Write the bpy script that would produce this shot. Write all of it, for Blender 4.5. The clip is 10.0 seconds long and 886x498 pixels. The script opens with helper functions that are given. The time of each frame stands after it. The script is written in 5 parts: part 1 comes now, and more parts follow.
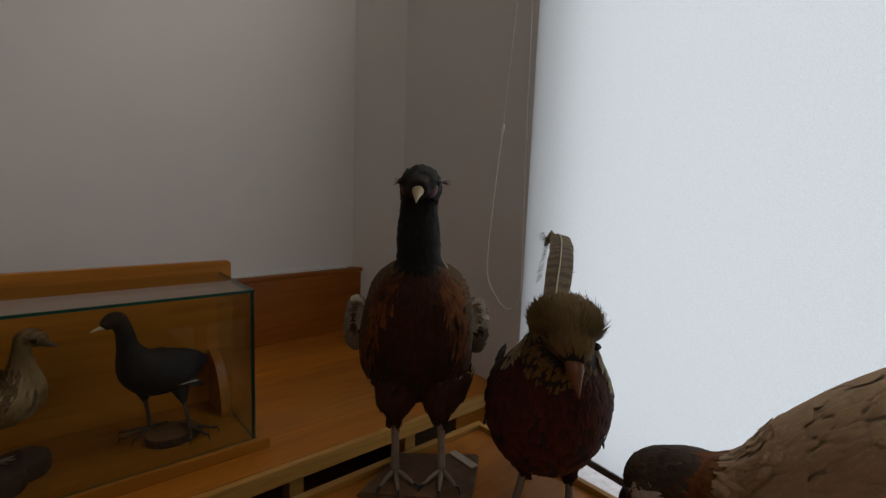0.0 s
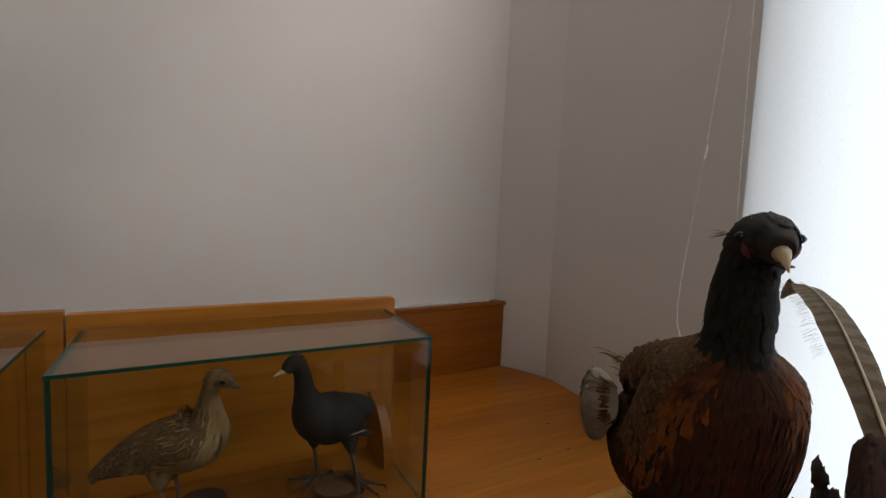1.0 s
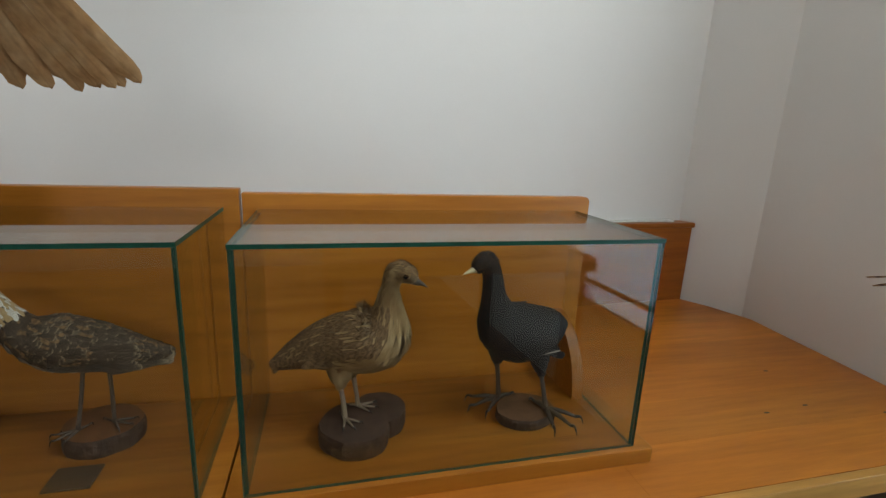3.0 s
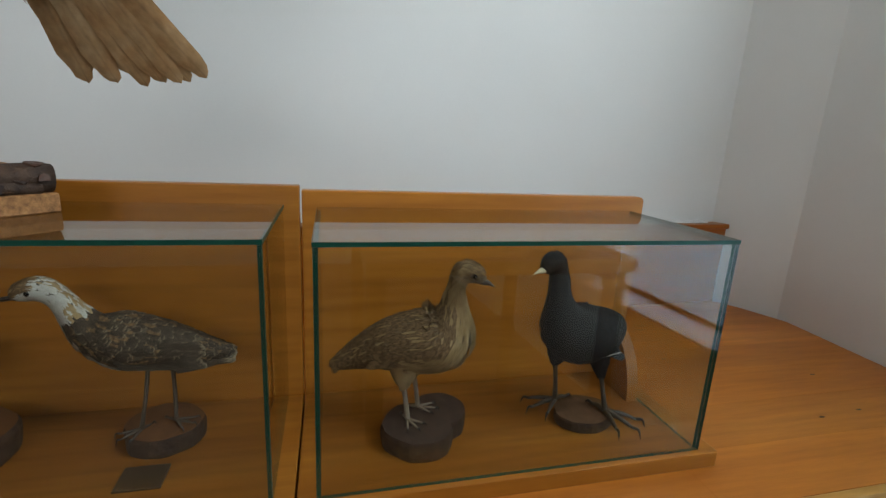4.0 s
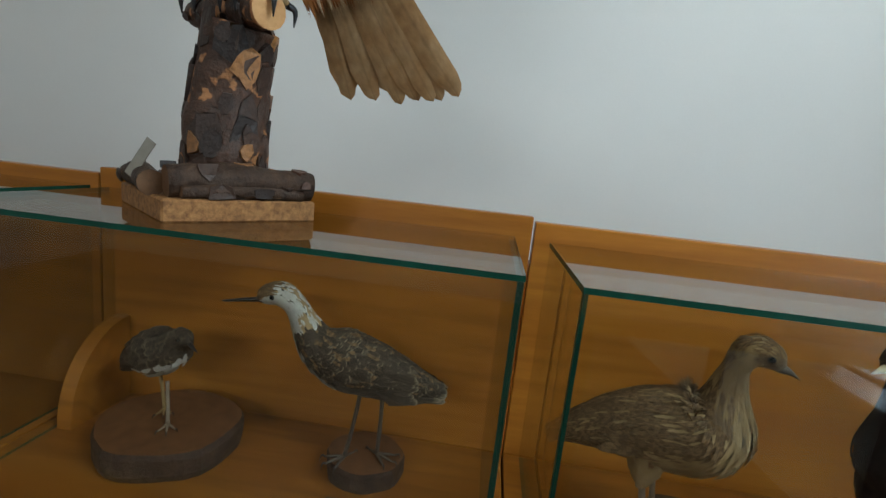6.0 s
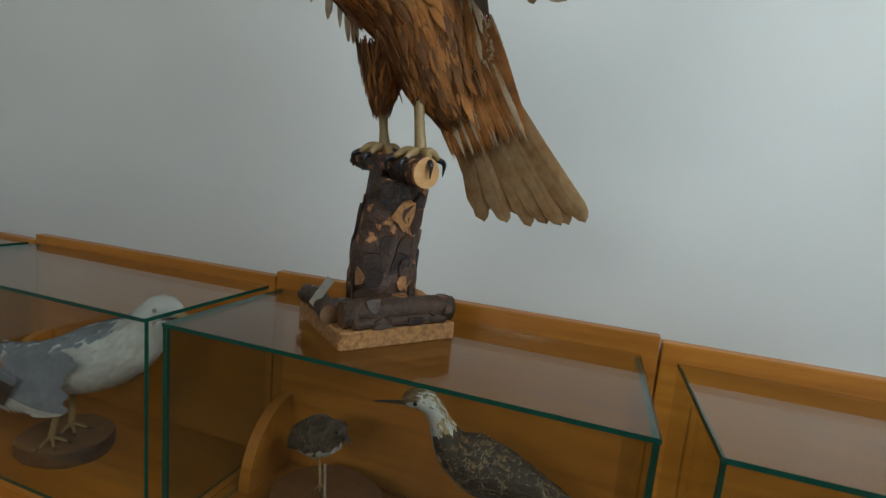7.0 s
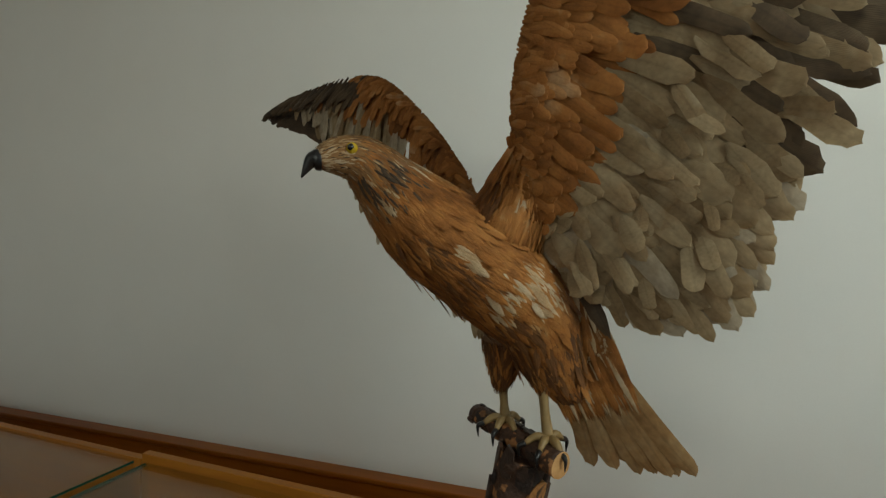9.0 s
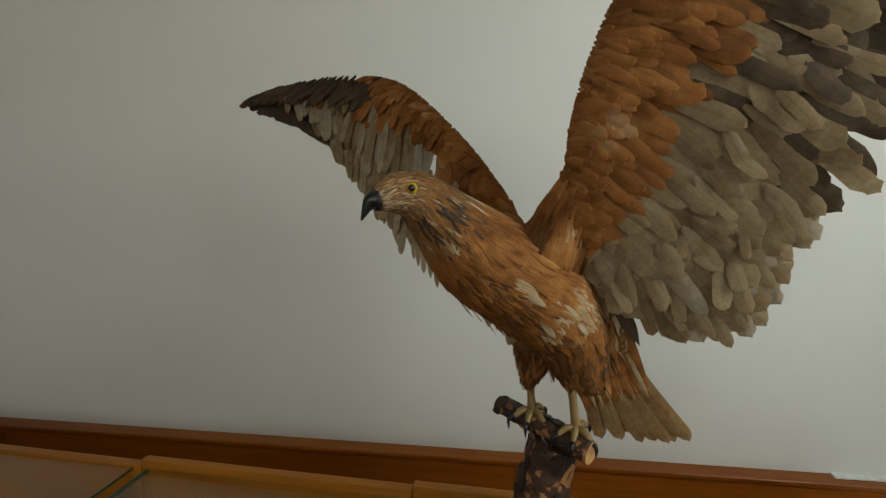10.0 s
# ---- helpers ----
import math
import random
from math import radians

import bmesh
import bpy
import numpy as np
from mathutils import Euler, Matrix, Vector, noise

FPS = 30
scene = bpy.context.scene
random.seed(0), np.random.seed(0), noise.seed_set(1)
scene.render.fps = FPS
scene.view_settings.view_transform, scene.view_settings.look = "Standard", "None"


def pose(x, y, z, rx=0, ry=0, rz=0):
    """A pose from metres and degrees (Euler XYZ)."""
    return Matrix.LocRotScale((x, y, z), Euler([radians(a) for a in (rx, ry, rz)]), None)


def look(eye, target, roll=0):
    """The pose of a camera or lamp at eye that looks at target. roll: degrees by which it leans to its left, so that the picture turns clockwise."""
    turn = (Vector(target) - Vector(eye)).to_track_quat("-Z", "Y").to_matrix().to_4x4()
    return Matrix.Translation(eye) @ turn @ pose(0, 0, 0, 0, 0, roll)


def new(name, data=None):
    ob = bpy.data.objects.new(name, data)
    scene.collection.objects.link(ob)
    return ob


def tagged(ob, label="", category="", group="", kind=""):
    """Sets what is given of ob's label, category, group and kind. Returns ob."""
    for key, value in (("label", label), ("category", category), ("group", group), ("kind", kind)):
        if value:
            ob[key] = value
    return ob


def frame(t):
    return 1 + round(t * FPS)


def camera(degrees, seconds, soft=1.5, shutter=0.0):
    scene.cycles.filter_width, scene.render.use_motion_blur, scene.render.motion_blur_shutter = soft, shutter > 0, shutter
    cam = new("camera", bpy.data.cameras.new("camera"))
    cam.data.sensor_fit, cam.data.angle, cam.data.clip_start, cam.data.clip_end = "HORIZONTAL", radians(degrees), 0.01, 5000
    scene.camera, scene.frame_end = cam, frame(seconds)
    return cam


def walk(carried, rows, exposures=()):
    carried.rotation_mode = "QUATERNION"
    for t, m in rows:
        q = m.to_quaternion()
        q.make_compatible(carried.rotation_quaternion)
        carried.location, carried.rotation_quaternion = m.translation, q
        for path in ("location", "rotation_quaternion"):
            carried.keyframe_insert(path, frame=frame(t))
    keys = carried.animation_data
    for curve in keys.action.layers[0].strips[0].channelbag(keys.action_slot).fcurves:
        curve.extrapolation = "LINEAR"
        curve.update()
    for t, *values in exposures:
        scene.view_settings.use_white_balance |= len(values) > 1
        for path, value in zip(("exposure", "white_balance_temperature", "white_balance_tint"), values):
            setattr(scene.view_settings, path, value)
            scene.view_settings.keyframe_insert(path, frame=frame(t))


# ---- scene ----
cam = camera(87.2, 10.0, soft=1.35)
PATH = [
    (0, (-0.028, 0.408, 1.469), (1.273, 1.908, 1.227), 2.2),
    (0.5, (-0.085, 0.551, 1.515), (1.09, 2.159, 1.336), 2.0),
    (1, (-0.113, 0.68, 1.495), (0.843, 2.429, 1.323), 2.6),
    (1.5, (-0.126, 0.771, 1.458), (0.662, 2.593, 1.209), 4.0),
    (2, (-0.128, 0.842, 1.398), (0.495, 2.71, 1.051), 3.3),
    (2.5, (-0.149, 0.896, 1.352), (0.349, 2.785, 0.921), 2.3),
    (3.8, (-0.271, 0.981, 1.363), (0.202, 2.865, 0.886), 2.6),
    (4, (-0.295, 0.981, 1.347), (0.18, 2.867, 0.879), 2.9),
    (4.5, (-0.307, 1.009, 1.345), (0.119, 2.905, 0.874), 4.2),
    (5, (-0.31, 1.056, 1.345), (-0.004, 2.986, 0.922), 5.4),
    (5.5, (-0.349, 1.103, 1.31), (-0.245, 3.064, 0.927), 6.0),
    (6, (-0.426, 1.114, 1.314), (-0.604, 3.074, 0.958), 6.2),
    (6.2, (-0.447, 1.121, 1.325), (-0.749, 3.051, 0.898), 6.5),
    (7.3, (-0.485, 1.011, 1.528), (-1.146, 2.888, 1.337), 4.7),
    (7.5, (-0.488, 0.992, 1.553), (-1.173, 2.866, 1.414), 4.6),
    (8, (-0.508, 0.961, 1.614), (-1.202, 2.836, 1.582), 3.8),
    (8.5, (-0.536, 0.944, 1.753), (-1.256, 2.809, 1.74), 1.9),
    (9, (-0.675, 0.904, 1.85), (-1.332, 2.793, 1.853), 1.4),
    (9.5, (-0.829, 0.844, 1.935), (-1.345, 2.772, 1.81), 0.7),
    (10, (-0.869, 0.846, 2.003), (-1.224, 2.796, 1.732), -0.4),
]
EXPOSURES = [(0.0, -1.95, 8000, 21), (0.5, -1.9, 8000, 21), (1.0, -1.2, 8000, 21), (1.5, -0.45, 8100, 21), (2.0, -0.25, 7800, 17), (2.5, -0.15, 7300, 12), (4.0, -0.2, 6500, 6), (4.5, -0.25, 6250, 4),
             (5.0, -0.25, 6150, 2), (6.0, -0.2, 6350, 2), (7.5, -0.5, 6500, -1), (8.0, -0.7, 7000, -3), (8.5, -0.82, 7450, -2), (9.0, -0.81, 7550, -1), (10.0, -0.66, 7550, 2)]
walk(cam, [(t, look(eye, target, roll)) for t, eye, target, roll in PATH], EXPOSURES)

# ---- world and lights ----
world = bpy.data.worlds.new("world")
scene.world = world
world.use_nodes = True
sky = world.node_tree.nodes.new("ShaderNodeTexSky")
sky.sky_type, sky.sun_disc = "NISHITA", False
sky.sun_elevation, sky.sun_rotation = radians(40), radians(200)
world.node_tree.links.new(sky.outputs[0], world.node_tree.nodes["Background"].inputs[0])
world.node_tree.nodes["Background"].inputs[1].default_value = 0.1


def area_light(name, eye, target, sx, sy, watts, colour):
    data = bpy.data.lights.new(name, "AREA")
    data.shape, data.size, data.size_y, data.energy, data.color = "RECTANGLE", sx, sy, watts, colour
    ob = new(name, data)
    ob.matrix_world = look(eye, target)
    return ob


# daylight that stands in the window's opening, behind the blind
area_light("window_daylight", (1.273, 0.705, 1.55), (0.273, 0.800, 1.55), 1.17, 1.8, 43, (0.62, 0.82, 1.0))
# added fill lamp above the blind, out of view; brightens the corner side
area_light("top_light_daylight", (1.26, 0.745, 2.86), (0.26, 0.95, 2.50), 1.2, 0.55, 59, (0.84, 0.93, 1.0))

# added fill lamp, high in the unseen wall opposite the counter
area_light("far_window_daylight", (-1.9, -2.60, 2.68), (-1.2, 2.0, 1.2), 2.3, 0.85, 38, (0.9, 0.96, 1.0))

# ---- materials ----
def mat_base(name, rough=0.5, spec=0.5, metal=0.0):
    m = bpy.data.materials.new(name)
    m.use_nodes = True
    b = m.node_tree.nodes["Principled BSDF"]
    b.inputs["Roughness"].default_value = rough
    b.inputs["Specular IOR Level"].default_value = spec
    b.inputs["Metallic"].default_value = metal
    return m, m.node_tree.nodes, m.node_tree.links, b


def ramp_node(nodes, stops):
    r = nodes.new("ShaderNodeValToRGB")
    els = r.color_ramp.elements
    while len(els) < len(stops):
        els.new(0.5)
    for el, (p, c) in zip(els, stops):
        el.position, el.color = p, (*c, 1)
    return r


def noise_node(nodes, links, scale, detail=4, vec=None, rough=0.55):
    n = nodes.new("ShaderNodeTexNoise")
    n.inputs["Scale"].default_value, n.inputs["Detail"].default_value, n.inputs["Roughness"].default_value = scale, detail, rough
    if vec:
        links.new(vec, n.inputs["Vector"])
    return n


def coords(nodes, links, scale=(1, 1, 1), rot=(0, 0, 0), kind="Object"):
    c, m = nodes.new("ShaderNodeTexCoord"), nodes.new("ShaderNodeMapping")
    m.inputs["Scale"].default_value, m.inputs["Rotation"].default_value = scale, rot
    links.new(c.outputs[kind], m.inputs["Vector"])
    return m.outputs[0]


def bump(nodes, links, b, height, strength, dist=0.002):
    n = nodes.new("ShaderNodeBump")
    n.inputs["Strength"].default_value, n.inputs["Distance"].default_value = strength, dist
    links.new(height, n.inputs["Height"])
    links.new(n.outputs[0], b.inputs["Normal"])


def mix(nodes, links, fac, a, b, blend="MIX"):
    n = nodes.new("ShaderNodeMix")
    n.data_type, n.blend_type = "RGBA", blend
    for sock, v in ((n.inputs[0], fac), (n.inputs[6], a), (n.inputs[7], b)):
        if isinstance(v, (int, float)):
            sock.default_value = v
        elif isinstance(v, tuple):
            sock.default_value = (*v, 1)
        else:
            links.new(v, sock)
    return n.outputs[2]


def wood(name, dark, mid, light, rough=0.32, along="x", grain=1.0):
    m, nodes, links, b = mat_base(name, rough, 0.28)
    sc = {"x": (0.9, 9, 9), "y": (9, 0.9, 9), "z": (9, 9, 0.9)}[along]
    v = coords(nodes, links, tuple(k * grain for k in sc))
    big = noise_node(nodes, links, 1.2, 3, v)
    fine = noise_node(nodes, links, 9.0, 5, v, 0.65)
    w = nodes.new("ShaderNodeTexWave")
    w.wave_type, w.bands_direction = "RINGS", {"x": "X", "y": "Y", "z": "Z"}[along]
    w.inputs["Scale"].default_value, w.inputs["Distortion"].default_value = 1.1, 7.0
    w.inputs["Detail"].default_value = 3
    links.new(v, w.inputs["Vector"])
    r1 = ramp_node(nodes, [(0.25, dark), (0.5, mid), (0.75, light)])
    links.new(big.outputs[0], r1.inputs[0])
    r2 = ramp_node(nodes, [(0.0, (0.55, 0.5, 0.45)), (0.35, (1, 1, 1)), (1.0, (1, 1, 1))])
    links.new(w.outputs["Fac"], r2.inputs[0])
    r3 = ramp_node(nodes, [(0.3, (0.78, 0.74, 0.7)), (0.7, (1.08, 1.08, 1.05))])
    links.new(fine.outputs[0], r3.inputs[0])
    c = mix(nodes, links, 0.22, r1.outputs[0], r2.outputs[0], "MULTIPLY")
    c = mix(nodes, links, 0.8, c, r3.outputs[0], "MULTIPLY")
    info = nodes.new("ShaderNodeObjectInfo")
    hs = nodes.new("ShaderNodeHueSaturation")
    mr = nodes.new("ShaderNodeMapRange")
    mr.inputs["To Min"].default_value, mr.inputs["To Max"].default_value = 0.88, 1.12
    links.new(info.outputs["Random"], mr.inputs[0])
    links.new(mr.outputs[0], hs.inputs["Value"])
    links.new(c, hs.inputs["Color"])
    links.new(hs.outputs[0], b.inputs["Base Color"])
    bump(nodes, links, b, fine.outputs[0], 0.12, 0.001)
    return m


def mottled(name, a, b_, scale=20, rough=0.8, bumps=0.3, dist=0.002, spec=0.3, stain=0.12):
    m, nodes, links, b = mat_base(name, rough, spec)
    v = coords(nodes, links)
    n, n2 = noise_node(nodes, links, scale, 6, v, 0.65), noise_node(nodes, links, min(scale * 0.13, 3.0), 3, v)
    r = ramp_node(nodes, [(0.3, a), (0.7, b_)])
    links.new(n.outputs[0], r.inputs[0])
    r2 = ramp_node(nodes, [(0.3, (1 - stain,) * 3), (0.7, (1 + stain * 0.4,) * 3)])
    links.new(n2.outputs[0], r2.inputs[0])
    links.new(mix(nodes, links, 1.0, r.outputs[0], r2.outputs[0], "MULTIPLY"), b.inputs["Base Color"])
    bump(nodes, links, b, n.outputs[0], bumps, dist)
    return m


def plumage(name, shades, tip=None, shaft=0.75, bars=None, rough=0.75, fray=False, root=0.5, vary=0.5, patch_scale=16, edge=1.3, thin=0.0):
    """Feathers: a shade per feather, a dark shaft, an own colour at the tip and, if asked, cross bars."""
    m, nodes, links, b = mat_base(name, rough, 0.25)
    geo = nodes.new("ShaderNodeNewGeometry")
    r = ramp_node(nodes, [(i / max(1, len(shades) - 1), c) for i, c in enumerate(shades)])
    v = coords(nodes, links)
    patch = noise_node(nodes, links, patch_scale, 3, v)
    mrg, st = nodes.new("ShaderNodeMath"), nodes.new("ShaderNodeMapRange")
    st.inputs["From Min"].default_value, st.inputs["From Max"].default_value = 0.32, 0.68
    links.new(patch.outputs[0], st.inputs[0])
    mrg.operation = "MULTIPLY_ADD"
    own = nodes.new("ShaderNodeObjectInfo")
    both, fr0 = nodes.new("ShaderNodeMath"), nodes.new("ShaderNodeMath")
    both.operation, fr0.operation = "ADD", "FRACT"
    links.new(geo.outputs["Random Per Island"], both.inputs[0])
    links.new(own.outputs["Random"], both.inputs[1])
    links.new(both.outputs[0], fr0.inputs[0])
    links.new(fr0.outputs[0], mrg.inputs[0])
    mrg.inputs[1].default_value = vary
    hf = nodes.new("ShaderNodeMath")
    hf.operation = "MULTIPLY"
    links.new(st.outputs[0], hf.inputs[0])
    hf.inputs[1].default_value = 1 - vary
    links.new(hf.outputs[0], mrg.inputs[2])
    links.new(mrg.outputs[0], r.inputs[0])
    uv = nodes.new("ShaderNodeUVMap")
    uv.uv_map = "UVMap"
    sep = nodes.new("ShaderNodeSeparateXYZ")
    links.new(uv.outputs[0], sep.inputs[0])
    c = r.outputs[0]
    n = noise_node(nodes, links, 60, 4, v)
    if bars:
        w = nodes.new("ShaderNodeMath")
        w.operation = "MULTIPLY_ADD"
        links.new(sep.outputs[1], w.inputs[0])
        w.inputs[1].default_value = bars[0]
        links.new(n.outputs[0], w.inputs[2])
        fr = nodes.new("ShaderNodeMath")
        fr.operation = "FRACT"
        links.new(w.outputs[0], fr.inputs[0])
        rb = ramp_node(nodes, [(0.4, (0, 0, 0)), (0.55, (1, 1, 1)), (0.9, (1, 1, 1)), (1.0, (0, 0, 0))])
        links.new(fr.outputs[0], rb.inputs[0])
        c = mix(nodes, links, rb.outputs[0], c, bars[1])
    if tip:
        rt = ramp_node(nodes, [(tip[0], (0, 0, 0)), (min(1, tip[0] + 0.2), (1, 1, 1))])
        links.new(sep.outputs[1], rt.inputs[0])
        c = mix(nodes, links, rt.outputs[0], c, tip[1])
    # shaft along the middle, barbs across it
    d = nodes.new("ShaderNodeMath")
    d.operation = "SUBTRACT"
    links.new(sep.outputs[0], d.inputs[0])
    d.inputs[1].default_value = 0.5
    a = nodes.new("ShaderNodeMath")
    a.operation = "ABSOLUTE"
    links.new(d.outputs[0], a.inputs[0])
    rs = ramp_node(nodes, [(0.0, (shaft,) * 3), (0.09, (1, 1, 1)), (0.38, (1, 1, 1)), (0.5, (edge,) * 3)])
    links.new(a.outputs[0], rs.inputs[0])
    c = mix(nodes, links, 1.0, c, rs.outputs[0], "MULTIPLY")
    # darker towards the root: shade of overlapping feathers put into the colour
    rv = ramp_node(nodes, [(0.0, (root,) * 3), (0.45, (0.8 + 0.2 * root,) * 3), (0.9, (1.1, 1.1, 1.1))])
    links.new(sep.outputs[1], rv.inputs[0])
    c = mix(nodes, links, 1.0, c, rv.outputs[0], "MULTIPLY")
    rn = ramp_node(nodes, [(0.3, (0.86, 0.86, 0.86)), (0.7, (1.08, 1.08, 1.08))])
    links.new(n.outputs[0], rn.inputs[0])
    c = mix(nodes, links, 1.0, c, rn.outputs[0], "MULTIPLY")
    # fine barbs across the vane
    mb = nodes.new("ShaderNodeMapping")
    mb.inputs["Scale"].default_value, mb.inputs["Rotation"].default_value = (5.0, 16, 1), (0, 0, 0.6)
    links.new(uv.outputs[0], mb.inputs["Vector"])
    nb = noise_node(nodes, links, 1.0, 3, mb.outputs[0])
    rbarb = ramp_node(nodes, [(0.3, (0.87, 0.86, 0.85)), (0.7, (1.10, 1.10, 1.10))])
    links.new(nb.outputs[0], rbarb.inputs[0])
    c = mix(nodes, links, 1.0, c, rbarb.outputs[0], "MULTIPLY")
    links.new(c, b.inputs["Base Color"])
    # frayed edges and tip
    e1, e2, e3 = nodes.new("ShaderNodeMapRange"), nodes.new("ShaderNodeMapRange"), nodes.new("ShaderNodeMath")
    e1.inputs["From Min"].default_value, e1.inputs["From Max"].default_value = 0.30, 0.5
    e2.inputs["From Min"].default_value, e2.inputs["From Max"].default_value = 0.80, 1.0
    links.new(a.outputs[0], e1.inputs[0])
    links.new(sep.outputs[1], e2.inputs[0])
    e3.operation = "MAXIMUM"
    links.new(e1.outputs[0], e3.inputs[0])
    links.new(e2.outputs[0], e3.inputs[1])
    mp = nodes.new("ShaderNodeMapping")
    mp.inputs["Scale"].default_value = (5, 26, 1)
    links.new(uv.outputs[0], mp.inputs["Vector"])
    off = nodes.new("ShaderNodeCombineXYZ")
    sc9 = nodes.new("ShaderNodeMath")
    sc9.operation = "MULTIPLY"
    sc9.inputs[1].default_value = 40
    links.new(geo.outputs["Random Per Island"], sc9.inputs[0])
    links.new(sc9.outputs[0], off.inputs[2])
    links.new(off.outputs[0], mp.inputs["Location"])
    fn = noise_node(nodes, links, 1.0, 2, mp.outputs[0])
    k1 = nodes.new("ShaderNodeMath")
    k1.operation = "MULTIPLY_ADD"
    links.new(e3.outputs[0], k1.inputs[0])
    k1.inputs[1].default_value, k1.inputs[2].default_value = 0.42, 0.2
    gt = nodes.new("ShaderNodeMath")
    gt.operation = "GREATER_THAN"
    links.new(fn.outputs[0], gt.inputs[0])
    links.new(k1.outputs[0], gt.inputs[1])
    if fray:
        links.new(gt.outputs[0], b.inputs["Alpha"])
    barb = nodes.new("ShaderNodeTexWave")
    barb.bands_direction = "DIAGONAL"
    barb.inputs["Scale"].default_value, barb.inputs["Distortion"].default_value = 14, 3
    links.new(uv.outputs[0], barb.inputs["Vector"])
    bump(nodes, links, b, barb.outputs["Fac"], 0.25, 0.0006)
    if thin:
        # worn vanes let some light through
        tl, mx = nodes.new("ShaderNodeBsdfTranslucent"), nodes.new("ShaderNodeMixShader")
        mx.inputs[0].default_value = thin
        links.new(c, tl.inputs[0])
        links.new(b.outputs[0], mx.inputs[1])
        links.new(tl.outputs[0], mx.inputs[2])
        links.new(mx.outputs[0], nodes["Material Output"].inputs[0])
    return m


def plain(name, colour, rough=0.5, spec=0.5, metal=0.0):
    m, nodes, links, b = mat_base(name, rough, spec, metal)
    n = noise_node(nodes, links, 45, 4, coords(nodes, links))
    r = ramp_node(nodes, [(0.3, tuple(k * 0.82 for k in colour)), (0.7, tuple(min(1, k * 1.12) for k in colour))])
    links.new(n.outputs[0], r.inputs[0])
    links.new(r.outputs[0], b.inputs["Base Color"])
    bump(nodes, links, b, n.outputs[0], 0.1, 0.0008)
    return m


def glass_mat():
    m = bpy.data.materials.new("clear_glass")
    m.use_nodes = True
    nodes, links = m.node_tree.nodes, m.node_tree.links
    out = nodes["Material Output"]
    nodes.remove(nodes["Principled BSDF"])
    tr, gl, mx, lw = nodes.new("ShaderNodeBsdfTransparent"), nodes.new("ShaderNodeBsdfGlossy"), nodes.new("ShaderNodeMixShader"), nodes.new("ShaderNodeLayerWeight")
    tr.inputs[0].default_value = (0.925, 0.945, 0.935, 1)
    gl.inputs["Roughness"].default_value = 0.012
    pw, ma = nodes.new("ShaderNodeMath"), nodes.new("ShaderNodeMath")
    pw.operation, ma.operation = "POWER", "MULTIPLY_ADD"
    pw.inputs[1].default_value, ma.inputs[1].default_value, ma.inputs[2].default_value = 5.0, 0.96, 0.04
    links.new(lw.outputs["Facing"], pw.inputs[0])
    links.new(pw.outputs[0], ma.inputs[0])
    links.new(ma.outputs[0], mx.inputs[0])
    links.new(tr.outputs[0], mx.inputs[1])
    links.new(gl.outputs[0], mx.inputs[2])
    links.new(mx.outputs[0], out.inputs[0])
    return m


def blind_mat():
    m = bpy.data.materials.new("blind_fabric")
    m.use_nodes = True
    nodes, links = m.node_tree.nodes, m.node_tree.links
    out = nodes["Material Output"]
    nodes.remove(nodes["Principled BSDF"])
    df, tl, mx = nodes.new("ShaderNodeBsdfDiffuse"), nodes.new("ShaderNodeBsdfTranslucent"), nodes.new("ShaderNodeMixShader")
    v = coords(nodes, links)
    n = noise_node(nodes, links, 350, 3, v)
    r = ramp_node(nodes, [(0.3, (0.74, 0.75, 0.75)), (0.7, (0.82, 0.83, 0.83))])
    links.new(n.outputs[0], r.inputs[0])
    links.new(r.outputs[0], df.inputs[0])
    links.new(r.outputs[0], tl.inputs[0])
    mx.inputs[0].default_value = 0.6
    links.new(df.outputs[0], mx.inputs[1])
    links.new(tl.outputs[0], mx.inputs[2])
    links.new(mx.outputs[0], out.inputs[0])
    return m


M_WALL = mottled("wall_paint", (0.69, 0.668, 0.64), (0.705, 0.685, 0.655), 220, 0.85, 0.04, 0.0004, stain=0.02)
M_CEIL = mottled("ceiling_paint", (0.72, 0.72, 0.71), (0.78, 0.78, 0.77), 60, 0.9, 0.1, 0.001)
M_FLOOR = wood("floor_wood", (0.16, 0.09, 0.05), (0.22, 0.12, 0.06), (0.28, 0.16, 0.08), 0.4, "y")
M_COUNTER = wood("lacquered_pine", (0.37, 0.110, 0.0131), (0.485, 0.160, 0.0201), (0.575, 0.210, 0.031), 0.36, "x", 0.8)
M_FASCIA = wood("pale_pine_edge", (0.4, 0.19, 0.045), (0.5, 0.25, 0.062), (0.57, 0.3, 0.085), 0.35, "x")
M_PANEL = wood("red_pine_panel", (0.22, 0.0577, 0.00744), (0.3, 0.0856, 0.00992), (0.35, 0.112, 0.0149), 0.36, "x", 0.8)
M_CASE = wood("honey_pine_board", (0.29, 0.096, 0.0105), (0.362, 0.130, 0.0155), (0.435, 0.166, 0.0223), 0.35, "x", 0.8)
# the case pine again, darkened to carry the shade inside the cases
M_CASESHADE = wood("shaded_honey_pine", (0.215, 0.070, 0.0078), (0.27, 0.095, 0.0113), (0.325, 0.122, 0.0163), 0.38, "x", 0.8)
# wood with the shade below counter and table put into its colour
M_SHADEWOOD = wood("recess_shade_wood", (0.11, 0.042, 0.014), (0.16, 0.062, 0.02), (0.2, 0.082, 0.026), 0.5, "x")
M_GLASS = glass_mat()
M_GEDGE = plain("green_glass_edge", (0.005, 0.05, 0.032), 0.35, 0.2)
M_BLIND = blind_mat()
M_WHITE = plain("white_plastic", (0.75, 0.75, 0.73), 0.4)
